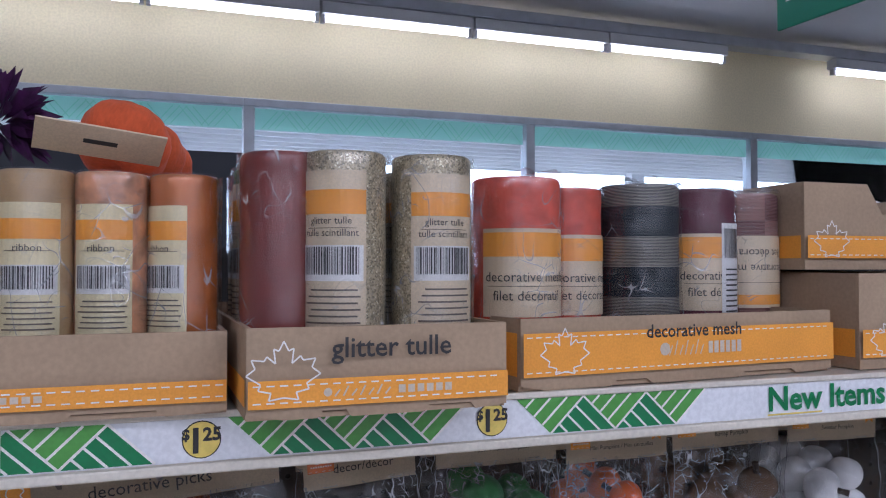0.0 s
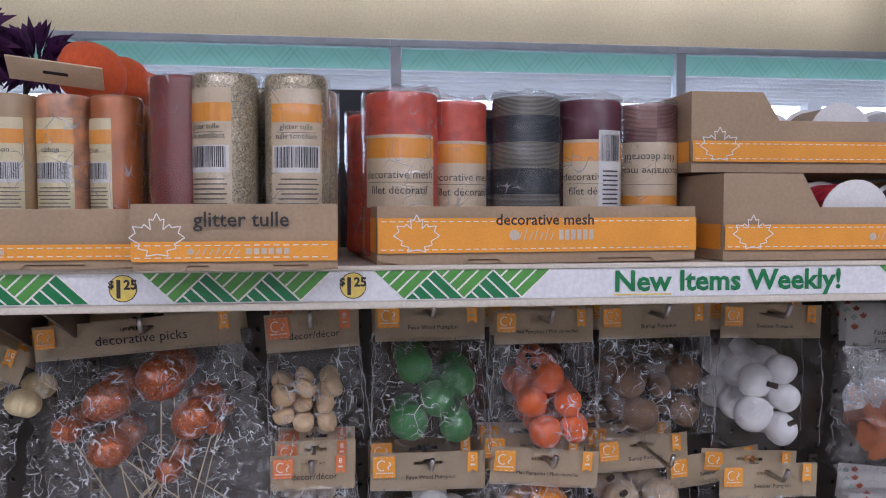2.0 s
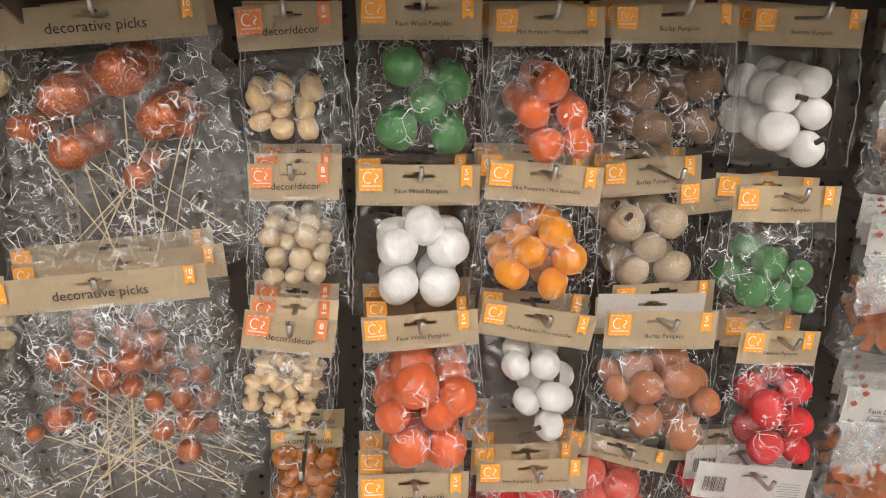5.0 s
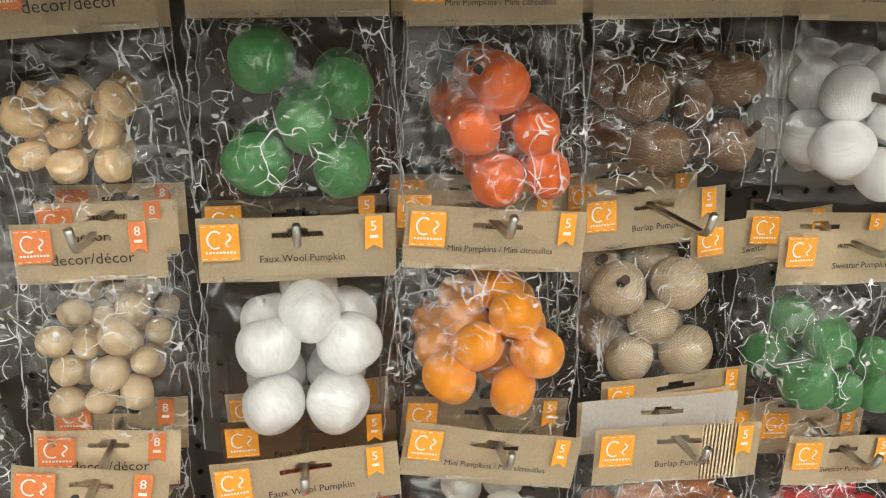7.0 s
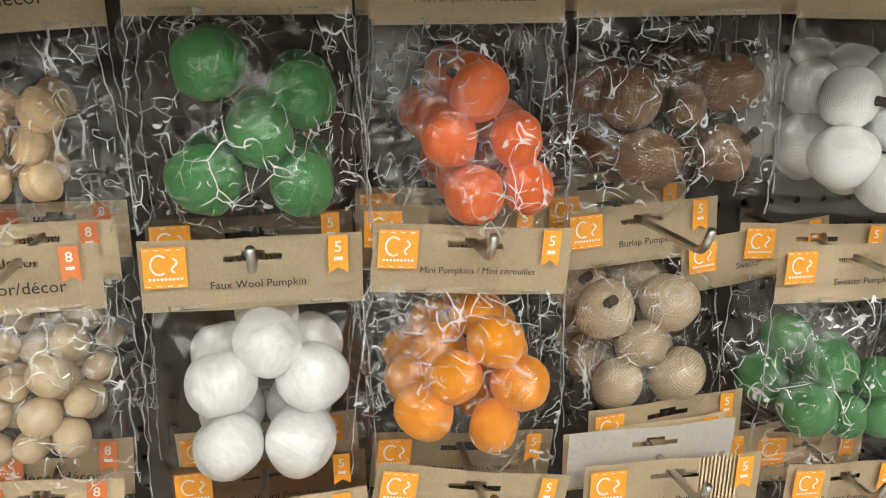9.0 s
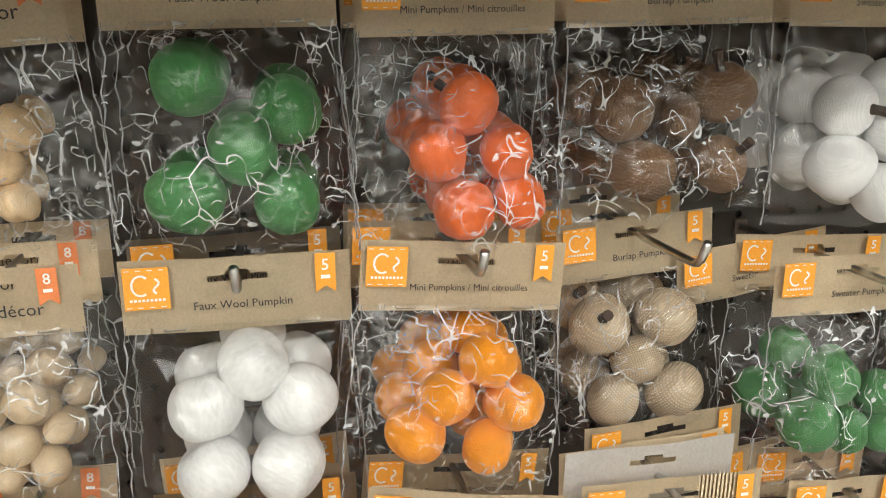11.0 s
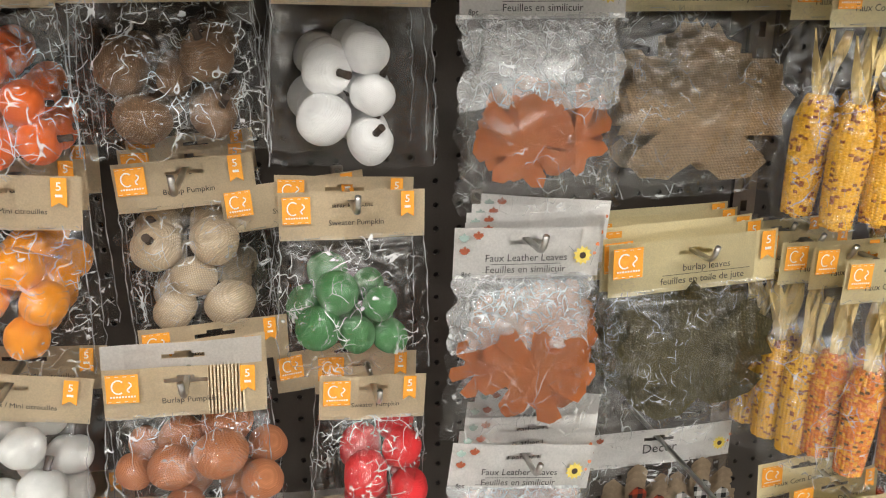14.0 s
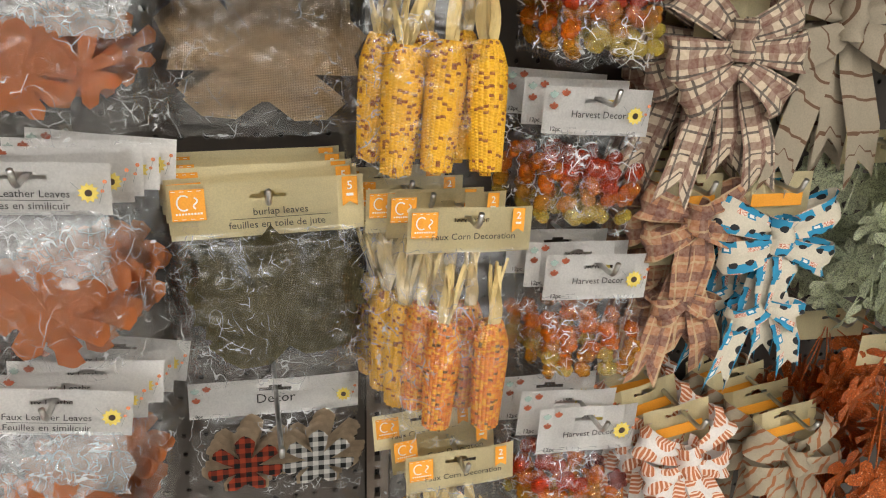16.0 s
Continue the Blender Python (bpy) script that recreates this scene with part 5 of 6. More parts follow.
KNIT_GREEN = cloth("green_sweater_knit", (0.06, 0.19, 0.065), "knit")
KNIT_RED = cloth("red_sweater_knit", (0.62, 0.025, 0.03), "knit")
PLAID_RED = cloth("red_white_felt", (0.62, 0.10, 0.07), "felt")
NUT = mottled("acorn_amber", (0.38, 0.13, 0.03), 0.3, 90, 0.6, 0.1, 300)

POT = "hanging bag of five %s, kraft card"


def rows_of_pumpkins():
    filled_bag(0.3098, 0.710, 1.456, 0.1245, 0.043, 0.2, "Faux Wool Pumpkin", "kraft", POT % "green faux wool pumpkins",
               [(-19, -69, 20.7), (31, -87, 19.7), (6, -107, 20.4), (-26, -132, 21.1), (28, -139, 19.4)], "wool", WOOL_GREEN, 0.122, 11, behind=1, scale=1000)
    filled_bag(0.3073, 0.708, 1.2867, 0.1307, 0.044, -0.8, "Faux Wool Pumpkin", "kraft", POT % "white faux wool pumpkins",
               [(6, -64, 21.2), (-23, -87, 21.9), (32, -89, 23.2), (-21, -129, 22.1), (23, -129, 22.9)], "wool", WOOL_WHITE, 0.122, 12, film=FILM_SMOOTH, behind=1, scale=1000)
    filled_bag(0.304, 0.660, 1.139, 0.122, 0.040, 3.0, "Faux Wool Pumpkin", "kraft", POT % "orange faux wool pumpkins",
               [(-9, -77, 24.8), (35, -94, 21.3), (-35, -111, 19.4), (15, -110, 20.7), (-19, -148, 22.8), (21, -154, 22.9)], "wool", WOOL_ORANGE, 0.128, 13, behind=2, scale=1000)
    filled_bag(0.297, 0.652, 0.957, 0.121, 0.045, -0.9, "Faux Leather Pumpkin", "kraft", POT % "rust faux leather pumpkins",
               [(-30, -120, 34), (35, -125, 34), (0, -180, 34), (-50, -190, 32), (45, -195, 32)], "velvet", BURLAP_RUST, 0.115, 14, behind=2)
    filled_bag(0.4412, 0.710, 1.446, 0.117, 0.039, 0.2, "Mini Pumpkins / Mini citrouilles", "kraft", POT % "orange-red velvet mini pumpkins",
               [(4, -78, 18.8), (-15, -104, 18.9), (27, -107, 17.2), (0, -140, 19.7), (35, -137, 17.9)], "velvet", VELVET_RED, 0.122, 15, size=0.0058, stems=True, behind=2, scale=1000)
    filled_bag(0.4414, 0.695, 1.2885, 0.1262, 0.043, -5.2, "Mini Pumpkins / Mini citrouilles", "kraft", POT % "bright orange velvet mini pumpkins",
               [(17, -72, 19.4), (-8, -96, 18.8), (35, -99, 19.5), (-25, -120, 19.5), (21, -129, 18.4)], "velvet", VELVET_ORANGE, 0.122, 16, size=0.0058, behind=2, scale=1000)
    filled_bag(0.436, 0.670, 1.137, 0.127, 0.040, -11.5, "Mini Pumpkins / Mini citrouilles", "kraft", POT % "white mini pumpkins with dark stems",
               [(-15, -67, 16.4), (17, -61, 17.8), (35, -95, 19.9), (7, -106, 16.0), (38, -130, 17.5)], "velvet", FELT_WHITE, 0.120, 17, film=FILM_SMOOTH, size=0.0058, stems=True, behind=1, scale=1000)
    filled_bag(0.431, 0.660, 0.962, 0.126, 0.040, -1.5, "Mini Pumpkins / Mini citrouilles", "kraft", POT % "coral red mini pumpkins",
               [(-40, -110, 32), (25, -105, 32), (-5, -160, 32), (45, -165, 30), (-50, -175, 30)], "velvet", KNIT_RED, 0.118, 18, size=0.0058, behind=4, lift=0.004)
    filled_bag(0.5745, 0.710, 1.4495, 0.1345, 0.039, 0.5, "Burlap Pumpkin", "kraft", POT % "dark brown burlap pumpkins",
               [(-34, -88, 20.2), (4, -94, 14.8), (30, -80, 20.3), (-22, -125, 21.7), (31, -124, 18.7)], "burlap", BURLAP_BROWN, 0.115, 19, stems=True, behind=2, scale=1000)
    filled_bag(0.5745, 0.748, 1.284, 0.116, 0.0425, 3.0, "Burlap Pumpkin", "kraft", POT % "natural tan burlap pumpkins",
               [(-31, -73, 22.0), (17, -72, 21.4), (-4, -103, 20.2), (-24, -130, 19.7), (23, -130, 22.4)], "burlap", BURLAP_TAN, 0.120, 20, stems=True, tip=0.085, behind=2, scale=1000)
    filled_bag(0.569, 0.665, 1.131, 0.127, 0.044, -2.5, "Burlap Pumpkin", "kraft", POT % "terracotta burlap pumpkins",
               [(-13, -85, 20.6), (25, -76, 21.9), (58, -105, 17.6), (-7, -126, 19.5), (36, -139, 22.3), (-44, -89, 15.4)], "burlap", BURLAP_RUST, 0.125, 21, behind=1, scale=1000)
    white = thing("white_card", pose(0.566, 0.690, 1.142, 0, 3, 4), "plain white back of a header card", "card")
    part("sheet", card_bm(0.128, 0.040, 0.034, 0.012, 0.01, 4), WHITE_CARD, white)
    filled_bag(0.5465, 0.700, 0.957, 0.136, 0.030, -17, "Mini Pumpkins / Mini citrouilles", "kraft", POT % "red and white checked mini pumpkins",
               [(-45, -75, 32), (20, -85, 33), (-15, -125, 32), (50, -120, 30)], "velvet", PLAID_RED, 0.125, 22, size=0.0058, behind=1)
    filled_bag(0.720, 0.710, 1.447, 0.128, 0.040, -1.6, "Sweater Pumpkin", "kraft", POT % "white sweater-knit pumpkins",
               [(-21, -90, 20.6), (10, -76, 19.3), (15, -109, 18.9), (-25, -128, 22.0), (13, -147, 19.7)], "knit", KNIT_WHITE, 0.128, 23, film=FILM_SMOOTH, stems=True, size=0.0066, behind=2, scale=1000)
    filled_bag(0.712, 0.695, 1.2602, 0.122, 0.041, -1.3, "Sweater Pumpkin", "kraft", POT % "green sweater-knit pumpkins",
               [(-15, -86, 18.8), (21, -98, 15.7), (-32, -116, 20.2), (1, -125, 17.1), (30, -129, 15.8)], "knit", KNIT_GREEN, 0.122, 24, size=0.0066, behind=1, scale=1000)
    filled_bag(0.7245, 0.695, 1.0915, 0.0955, 0.043, -4.0, "Sweater Pumpkin", "kraft", POT % "red sweater-knit pumpkins",
               [(-5, -95, 22.5), (28, -71, 18.4), (36, -111, 18.6), (1, -144, 21.4), (42, -148, 18.1)], "knit", KNIT_RED, 0.130, 25, size=0.0062, behind=1, scale=1000)
    filled_bag(0.6945, 0.660, 0.9385, 0.140, 0.046, -8.3, "", "back", "bag hung back to front, its white card showing a barcode",
               [(-50, -110, 34), (10, -115, 34), (-20, -165, 34), (45, -165, 32)], "knit", KNIT_RED, 0.118, 26, behind=2)
    for x, y, z, words, style in ((0.665, 0.745, 1.262, "Sweater Pumpkin", "kraft"), (0.700, 0.742, 1.105, "Sweater Pumpkin", "kraft"), (0.59, 0.72, 1.145, "Burlap Pumpkin", "kraft"),
                                  (0.68, 0.73, 0.950, "Sweater Pumpkin", "kraft")):
        t = thing("spare_card", pose(x, y, z, 0, -random.uniform(-4, 6), 5), "kraft header card of a bag hanging further back", "card", "cards further back")
        header(t, 0.125, 0.040, words, style, 7, "5", 0.0066)


def decor_column():
    red = "red"
    filled_bag(0.1765, 0.720, 1.447, 0.1035, 0.043, 4.0, "decor/d\u00e9cor", red, "bag of carved wooden acorns under a kraft header card",
               [(-37, -89, 13.7), (-12, -84, 11.9), (17, -85, 12.6), (-16, -102, 10.2), (8, -103, 11.4), (-38, -113, 11.4), (-17, -122, 12.1), (9, -124, 12.1)], "acorn", WOOD, 0.118, 31, size=0.0112, count="8", piece="wooden_acorn", behind=1, scale=1000)
    filled_bag(0.178, 0.700, 1.291, 0.092, 0.039, 0.0, "decor/d\u00e9cor", red, "bag of round wooden beads under a kraft header card",
               [(-27, -76, 11.0), (11, -76, 12.2), (-9, -82, 8.6), (-22, -97, 10.5), (4, -100, 12.3), (26, -94, 9.3), (-25, -120, 11.1), (-3, -118, 10.5), (19, -115, 11.8)], "plain", WOOD_BALL, 0.112, 32, size=0.0100, count="8", piece="wooden_bead", behind=2, width=0.105, scale=1000)
    filled_bag(0.173, 0.660, 1.1415, 0.094, 0.042, -9.5, "decor/d\u00e9cor", red, "bag of small wooden mushrooms under a kraft header card",
               [(-48, -128, 19), (-20, -118, 19), (8, -128, 19), (40, -122, 19), (-46, -165, 18), (-14, -160, 18), (18, -160, 18), (46, -165, 18), (0, -190, 16), (36, -195, 16)], "plain", WOOD, 0.110, 33, size=0.0100, count="8", piece="mushroom", behind=2, scale=1650)
    filled_bag(0.1765, 0.745, 0.967, 0.084, 0.026, -1.5, "acorns/glands", "pale", "bag of dark amber acorns under a narrow kraft card",
               [(-40, -55, 22), (0, -50, 22), (38, -58, 22), (-30, -90, 22), (12, -88, 22), (44, -95, 20), (-12, -122, 22), (28, -125, 22), (-42, -125, 20)], "acorn", NUT, 0.125, 34, size=0.0105, count="8", piece="acorn", behind=1, tip=0.10)


def picks_columns():
    big = [(-34, -82, 25.0), (22, -65, 26.1), (-81, -111, 15.5), (-39, -135, 23.1), (51, -110, 24.2), (19, -166, 15.3), (71, -122, 11.7)]
    picks_bag(-0.006, 0.700, 1.4455, 0.213, 0.037, 4.4, "bag of large copper glitter pumpkin picks on bamboo sticks", big, "picks", COPPER, 0.225, 0.262, True, 51, 1000)
    small = [(-50, -88, 13.3), (-3, -109, 14.7), (19, -125, 12.9), (39, -145, 11.2), (66, -145, 11.2), (43, -178, 11.9), (69, -174, 12.6), (66, -206, 13.3), (-59, -152, 14.8), (-87, -167, 9.3), (-37, -132, 8.0), (23, -97, 13.4), (-29, -153, 8.1)]
    picks_bag(-0.0235, 0.680, 1.1855, 0.220, 0.037, 3.9, "bag of small copper glitter berry picks on bamboo sticks", small, "plain", COPPER, 0.235, 0.235, True, 52, 1000, behind=2)
    cream = [(-28, -64, 18.6), (3, -67, 21.2), (44, -77, 22.0), (49, -115, 20.9), (-23, -98, 16.9), (108, -49, 17.7), (61, -54, 17.0)]
    picks_bag(-0.198, 0.690, 1.447, 0.190, 0.036, -22, "bag of cream pumpkin picks with a drooping header card", cream, "picks", CREAM, 0.210, 0.225, True, 53, 1000, behind=1)
    low = [(-31, -74, 26.1), (24, -74, 28.1), (-37, -117, 27.7), (52, -117, 27.1), (11, -35, 16.2), (41, -41, 13.0), (64, -39, 13.0), (74, -61, 12.5), (95, -69, 10.5), (98, -45, 10.5)]
    picks_bag(-0.232, 0.668, 1.168, 0.200, 0.036, 2.5, "bag of cream pumpkin picks with a curled header card", low, "picks", CREAM, 0.230, 0.220, True, 54, 1000, behind=1)
    t = thing("loose_card", pose(-0.205, 0.640, 1.166, 12, 20, -14), "curled kraft header card bent over a hook", "card")
    part("header_card", card_bm(0.17, 0.036, 0.034, 0.010, 0.10, 2, 0.2), KRAFT, t)
    writing("decorative picks", -0.02, 0.002, -0.026, 0.014, INK, t)
    redm = mottled("dark_red_glitter", (0.22, 0.02, 0.02), 0.3, 60, 0.4, 0.4, 600, metal=0.3)
    picks_bag(-0.445, 0.70, 1.42, 0.20, 0.036, 2, "bag of dark red berry picks on bamboo sticks", big, "picks", redm, 0.21, 0.23, True, 55, 1000, behind=0)
    picks_bag(-0.445, 0.68, 1.17, 0.20, 0.036, -3, "bag of dark red berry picks on bamboo sticks", small, "plain", redm, 0.22, 0.23, True, 56, 1000, behind=0)


rows_of_pumpkins()
decor_column()
picks_columns()
# ---- leaves, corn, acrylic gems, bows, glitter sprays ----
def leaf_part(name, t, size, m, material, seed, bend=0.12, thick=0.0012, uv=False, veins=False, teeth=0.03):
    return part(name, leaf_bm(size, thick, bend, seed, uv, veins, teeth), material, t, "", m)


def leaves_bag(x, y, z, w, h, roll, words, sub, style, label, leaves, material, length, seed, film, behind=2, count="8pc", size=0.0085, width=0.0, gap=0.03, drift=-0.004, tip=0.03, lift=0.004):
    """A bag of flat leaves. leaves: x, z, size, turn from the middle of the card's top edge, in metres."""
    rnd = random.Random(seed)
    t = thing("leaf_bag", pose(x, y, z, 0, -roll, 0), label, "craft bag", words.lower() + " bags")
    header(t, w, h, words, style, seed, count, size, sub)
    for k, (lx, lz, ls, turn) in enumerate(leaves):
        leaf_part("leaf", t, ls, pose(lx, -0.003 - 0.0028 * k, lz, 0, turn, 0), material, seed + k, 0.10, 0.0016, True, True, 0.0 if style == "pale" else 0.02)
    t_film = part("film", film_bm(w * 0.98, width or w * 1.04, -h * 0.9, length + h * 0.1, [], 0.014 + 0.003 * len(leaves), seed, 60, 70, 1.7, 0.08), film, t, "crinkled plastic film", None, True)
    if film is FILM_GLARE:
        t_film.data.materials[0] = FILM_CALM
    for k in range(behind):
        copy_thing(t, pose(x + drift * (k + 1) + rnd.uniform(-0.003, 0.003), y + gap * (k + 1), z + lift * (k + 1), 0, -roll + rnd.uniform(-3, 3), rnd.uniform(-3, 3)))
    # extra gathered sheet above the leaves, with white glare in its colour
    if film is FILM_GLARE:
        part("gathered_film", film_bm(w * 0.94, w * 0.98, -h * 0.92, length * 0.46, [], 0.016, seed + 9, 70, 44, 2.2, 0.5), FILM_GLARE, t, "gathered plastic film with its white glare painted in", pose(0, 0.002, 0), True)
    hook(x, z - h * 0.28, y - tip)
    return t


def burlap_sheet(name, c):
    m = Mat(name, 0.95)
    u, v = uv_of(m)
    a = m.math("ABSOLUTE", m.math("SINE", m.math("MULTIPLY", u, 2100)))
    b = m.math("ABSOLUTE", m.math("SINE", m.math("MULTIPLY", v, 2100)))
    h = m.math("MAXIMUM", a, b)
    fray = m.noise(180, 4)
    col = m.ramp(m.math("MULTIPLY", h, m.math("ADD", fray, 0.55)), [(0.35, dim(c, 0.35)), (0.75, c), (1.0, dim(c, 1.35))])
    m.color(col).bump(m.math("MULTIPLY", a, b), 0.8, 0.0008)
    return m.m


def corn_material(name, ramp):
    m = Mat(name, 0.42)
    u, v = uv_of(m)
    cell = m.node("CombineXYZ")
    m.link(m.math("FLOOR", u), cell.inputs[0])
    m.link(m.math("FLOOR", v), cell.inputs[1])
    info = m.node("ObjectInfo")
    m.link(m.math("MULTIPLY", info.outputs["Random"], 50.0), cell.inputs[2])
    wn = m.node("TexWhiteNoise")
    m.link(cell.outputs[0], wn.inputs["Vector"])
    r = m.ramp(wn.outputs["Value"], ramp)
    m.t.nodes[-1].color_ramp.interpolation = "CONSTANT"
    m.color(m.mix(0.2, r, m.ramp(m.noise(300), [(0.3, (0.2, 0.05, 0.01)), (0.7, (0.9, 0.6, 0.1))]))).bump(m.noise(900, 2), 0.4, 0.0008)
    return m.m


def corn_mesh(length, r, material):
    """An ear: rows of rounded kernels on a tapered cob."""
    nu, nv, rows, cols = 132, 176, 22, 44
    verts, faces, uvs = [], [], []
    for j in range(nv + 1):
        s = j / nv
        taper = r * (0.55 + 0.45 * min(1, s * 5) ** 0.7) * (1 - 0.42 * max(0, s - 0.35) ** 1.3) if s < 0.97 else r * 0.25
        for i in range(nu + 1):
            a = i / nu
            swell = 0.0017 * (abs(math.sin(math.pi * rows * a)) ** 0.6) * (abs(math.sin(math.pi * (cols * s + 0.5 * (int(rows * a) % 2)))) ** 0.6)
            rad = taper + swell - 0.001
            verts.append((rad * math.cos(2 * math.pi * a), rad * math.sin(2 * math.pi * a), -s * length))
            uvs.append((a * rows, s * cols + 0.5 * (int(min(a, 0.9999) * rows) % 2)))
    for j in range(nv):
        for i in range(nu):
            o = j * (nu + 1) + i
            faces.append((o, o + 1, o + nu + 2, o + nu + 1))
    faces.append(tuple(nv * (nu + 1) + i for i in range(nu)))
    me = bpy.data.meshes.new("ear")
    me.from_pydata(verts, [], faces)
    lay = me.uv_layers.new()
    flat = np.array([uvs[lp.vertex_index] for lp in me.loops], dtype=np.float32)
    for f in me.polygons:
        f.use_smooth = True
        if f.loop_total == 4:
            flat[f.loop_start:f.loop_start + 4] = flat[f.loop_start:f.loop_start + 4].mean(0)
    lay.data.foreach_set("uv", flat.ravel())
    me.materials.append(material)
    return me


def husk_bm(length, w, seed):
    """One papery husk leaf, gathered at the cob and flaring upwards."""
    rnd = random.Random(seed)
    bm = bmesh.new()
    a0, lean, n, col = rnd.uniform(0, 6.28), rnd.uniform(-0.3, 0.3), 10, []
    for i in range(n + 1):
        s = i / n
        half = w * (0.30 + 0.75 * math.sin(math.pi * min(1, 0.12 + 0.9 * s))) * 0.42
        c = Vector((lean * length * s + 0.3 * w * math.cos(a0) * (0.4 + s), 0.25 * w * math.sin(a0 + 1.5 * s), s * length))
        tw = Vector((math.cos(a0 * 0.3 + s), 0.6 * math.sin(a0 + 2 * s), 0)) * half
        col.append((bm.verts.new(c - tw), bm.verts.new(c + Vector((0, -0.003, 0))), bm.verts.new(c + tw)))
    for p, q in zip(col, col[1:]):
        bm.faces.new((p[0], p[1], q[1], q[0]))
        bm.faces.new((p[1], p[2], q[2], q[1]))
    return bm


def corn_bag(x, y, z, w, h, roll, label, ears, meshes, length, seed, behind=2, count="2", film=None):
    rnd = random.Random(seed)
    t = thing("corn_bag", pose(x, y, z, 0, -roll, 0), label, "craft bag", "faux corn bags")
    header(t, w, h, "Faux Corn Decoration", "pale", seed, count, 0.0088)
    inside = []
    for k, (ex, ez, lean, mi) in enumerate(ears):
        ear = link_mesh("ear", meshes[mi], None, t, "", pose(ex, -0.008, ez, 0, lean, 40 * k))
        for j in range(6):
            part("husk_leaf", husk_bm(0.062, 0.022, seed * 7 + k * 6 + j), HUSK, ear, "pale papery husk", pose(0, 0, -0.004))
        inside += [(ex - math.sin(radians(lean)) * s * 0.11, ez - s * 0.11, -0.008, 0.019) for s in (0.1, 0.4, 0.7, 0.95)]
    part("film", film_bm(w * 0.95, w * 1.02, -h * 0.9, length, inside, 0.012, seed, 60, 90, 1.6, 0.2), film or FILM_CALM, t, "clear crinkled plastic film", None, True)
    for k in range(behind):
        copy_thing(t, pose(x - 0.012 * (k + 1) + rnd.uniform(-0.002, 0.002), y + 0.034 * (k + 1), z + 0.005 * (k + 1), 0, -roll + rnd.uniform(-3, 3), rnd.uniform(-4, 4)))
    hook(x, z - h * 0.28, y - 0.022)


def gem_material(name, c):
    m = Mat(name, 0.08, 0.0)
    m.b.inputs["Transmission Weight"].default_value = 0.7
    m.b.inputs["IOR"].default_value = 1.45
    m.color(m.ramp(m.noise(40), [(0.3, dim(c, 0.8)), (0.7, dim(c, 1.15))])).bump(m.noise(120), 0.3, 0.0008)
    return m.m


def gem_bag(x, y, z, w, h, roll, gems, seed, length=0.098, behind=2, carded=True):
    rnd = random.Random(seed)
    t = thing("gem_bag", pose(x, y, z, 0, -roll, 0), "clear bag of amber and red acrylic gems, white card", "craft bag", "harvest decor bags")
    header(t, w, h, "Harvest Decor", "white", seed, "12pc", 0.0095)
    inside = []
    shapes = ("gem", "gem")
    for k in range(20):
        row = k // 5
        gx, gz = (-0.38 + 0.76 * (k % 5) / 4 + rnd.uniform(-0.05, 0.05)) * w, -h - length * 0.94 + 0.012 + row * 0.0150 + rnd.uniform(-0.004, 0.004)
        r = rnd.uniform(0.0095, 0.0122)
        gy = -0.004 + rnd.uniform(-0.007, 0.004)
        tone = gems[max(0, min(len(gems) - 1, len(gems) - 1 - row + rnd.choice((-1, 0, 0, 1))))]
        link_mesh("gem", ball_mesh(shapes[k % 2], tone, k % 4), None, t, "", pose(gx, gy, gz, rnd.uniform(-80, 80), rnd.uniform(-60, 60), rnd.uniform(0, 360)) @ Matrix.Scale(r / BALL_R, 4))
        inside.append((gx, gz, gy, r))
    part("film", film_bm(w * 0.98, w * 1.02, -h * 0.9, length + h * 0.1, inside, 0.008, seed), FILM, t, "clear crinkled plastic film", None, True)
    for k in range(behind):
        copy_thing(t, pose(x - 0.011 * (k + 1), y + 0.030 * (k + 1), z + 0.004 * (k + 1), 0, -roll + rnd.uniform(-2, 2), 0))
    hook(x + 0.004, z - h * 0.28, y - 0.025)


def strip_bm(path, widths, up, seed=0, forked=False):
    """A ribbon along a path; widths are measured along up. UV is in metres."""
    path = [Vector(p) for p in path]
    bm = bmesh.new()
    lay = bm.loops.layers.uv.new()
    cols, run, lens, n = [], 0.0, [], 5
    for i, p in enumerate(path):
        if i:
            run += (p - path[i - 1]).length
        lens.append(run)
        u = up[i] if isinstance(up, list) else up
        side = Vector(u).normalized()
        d = (path[min(i + 1, len(path) - 1)] - path[max(i - 1, 0)]).normalized()
        nrm = side.cross(d)
        row = []
        for k in range(n):
            s = k / (n - 1) - 0.5
            q = p + side * widths[i] * s + nrm * 0.0035 * math.sin(3 * s * 3.14 + i * 0.8 + seed) * (0.04 / max(0.012, widths[i])) ** 0.5
            if forked and i == len(path) - 1:
                q += d * widths[i] * 0.7 * abs(s) * 2 - d * widths[i] * 0.35
            row.append(bm.verts.new(q))
        cols.append(row)
    for i in range(len(path) - 1):
        for k in range(n - 1):
            f = bm.faces.new((cols[i][k], cols[i][k + 1], cols[i + 1][k + 1], cols[i + 1][k]))
            f.smooth = True
            for lp, (a, b) in zip(f.loops, ((i, k), (i, k + 1), (i + 1, k + 1), (i + 1, k))):
                lp[lay].uv = (lens[a], (b / (n - 1) - 0.5) * 0.038)
    return bm


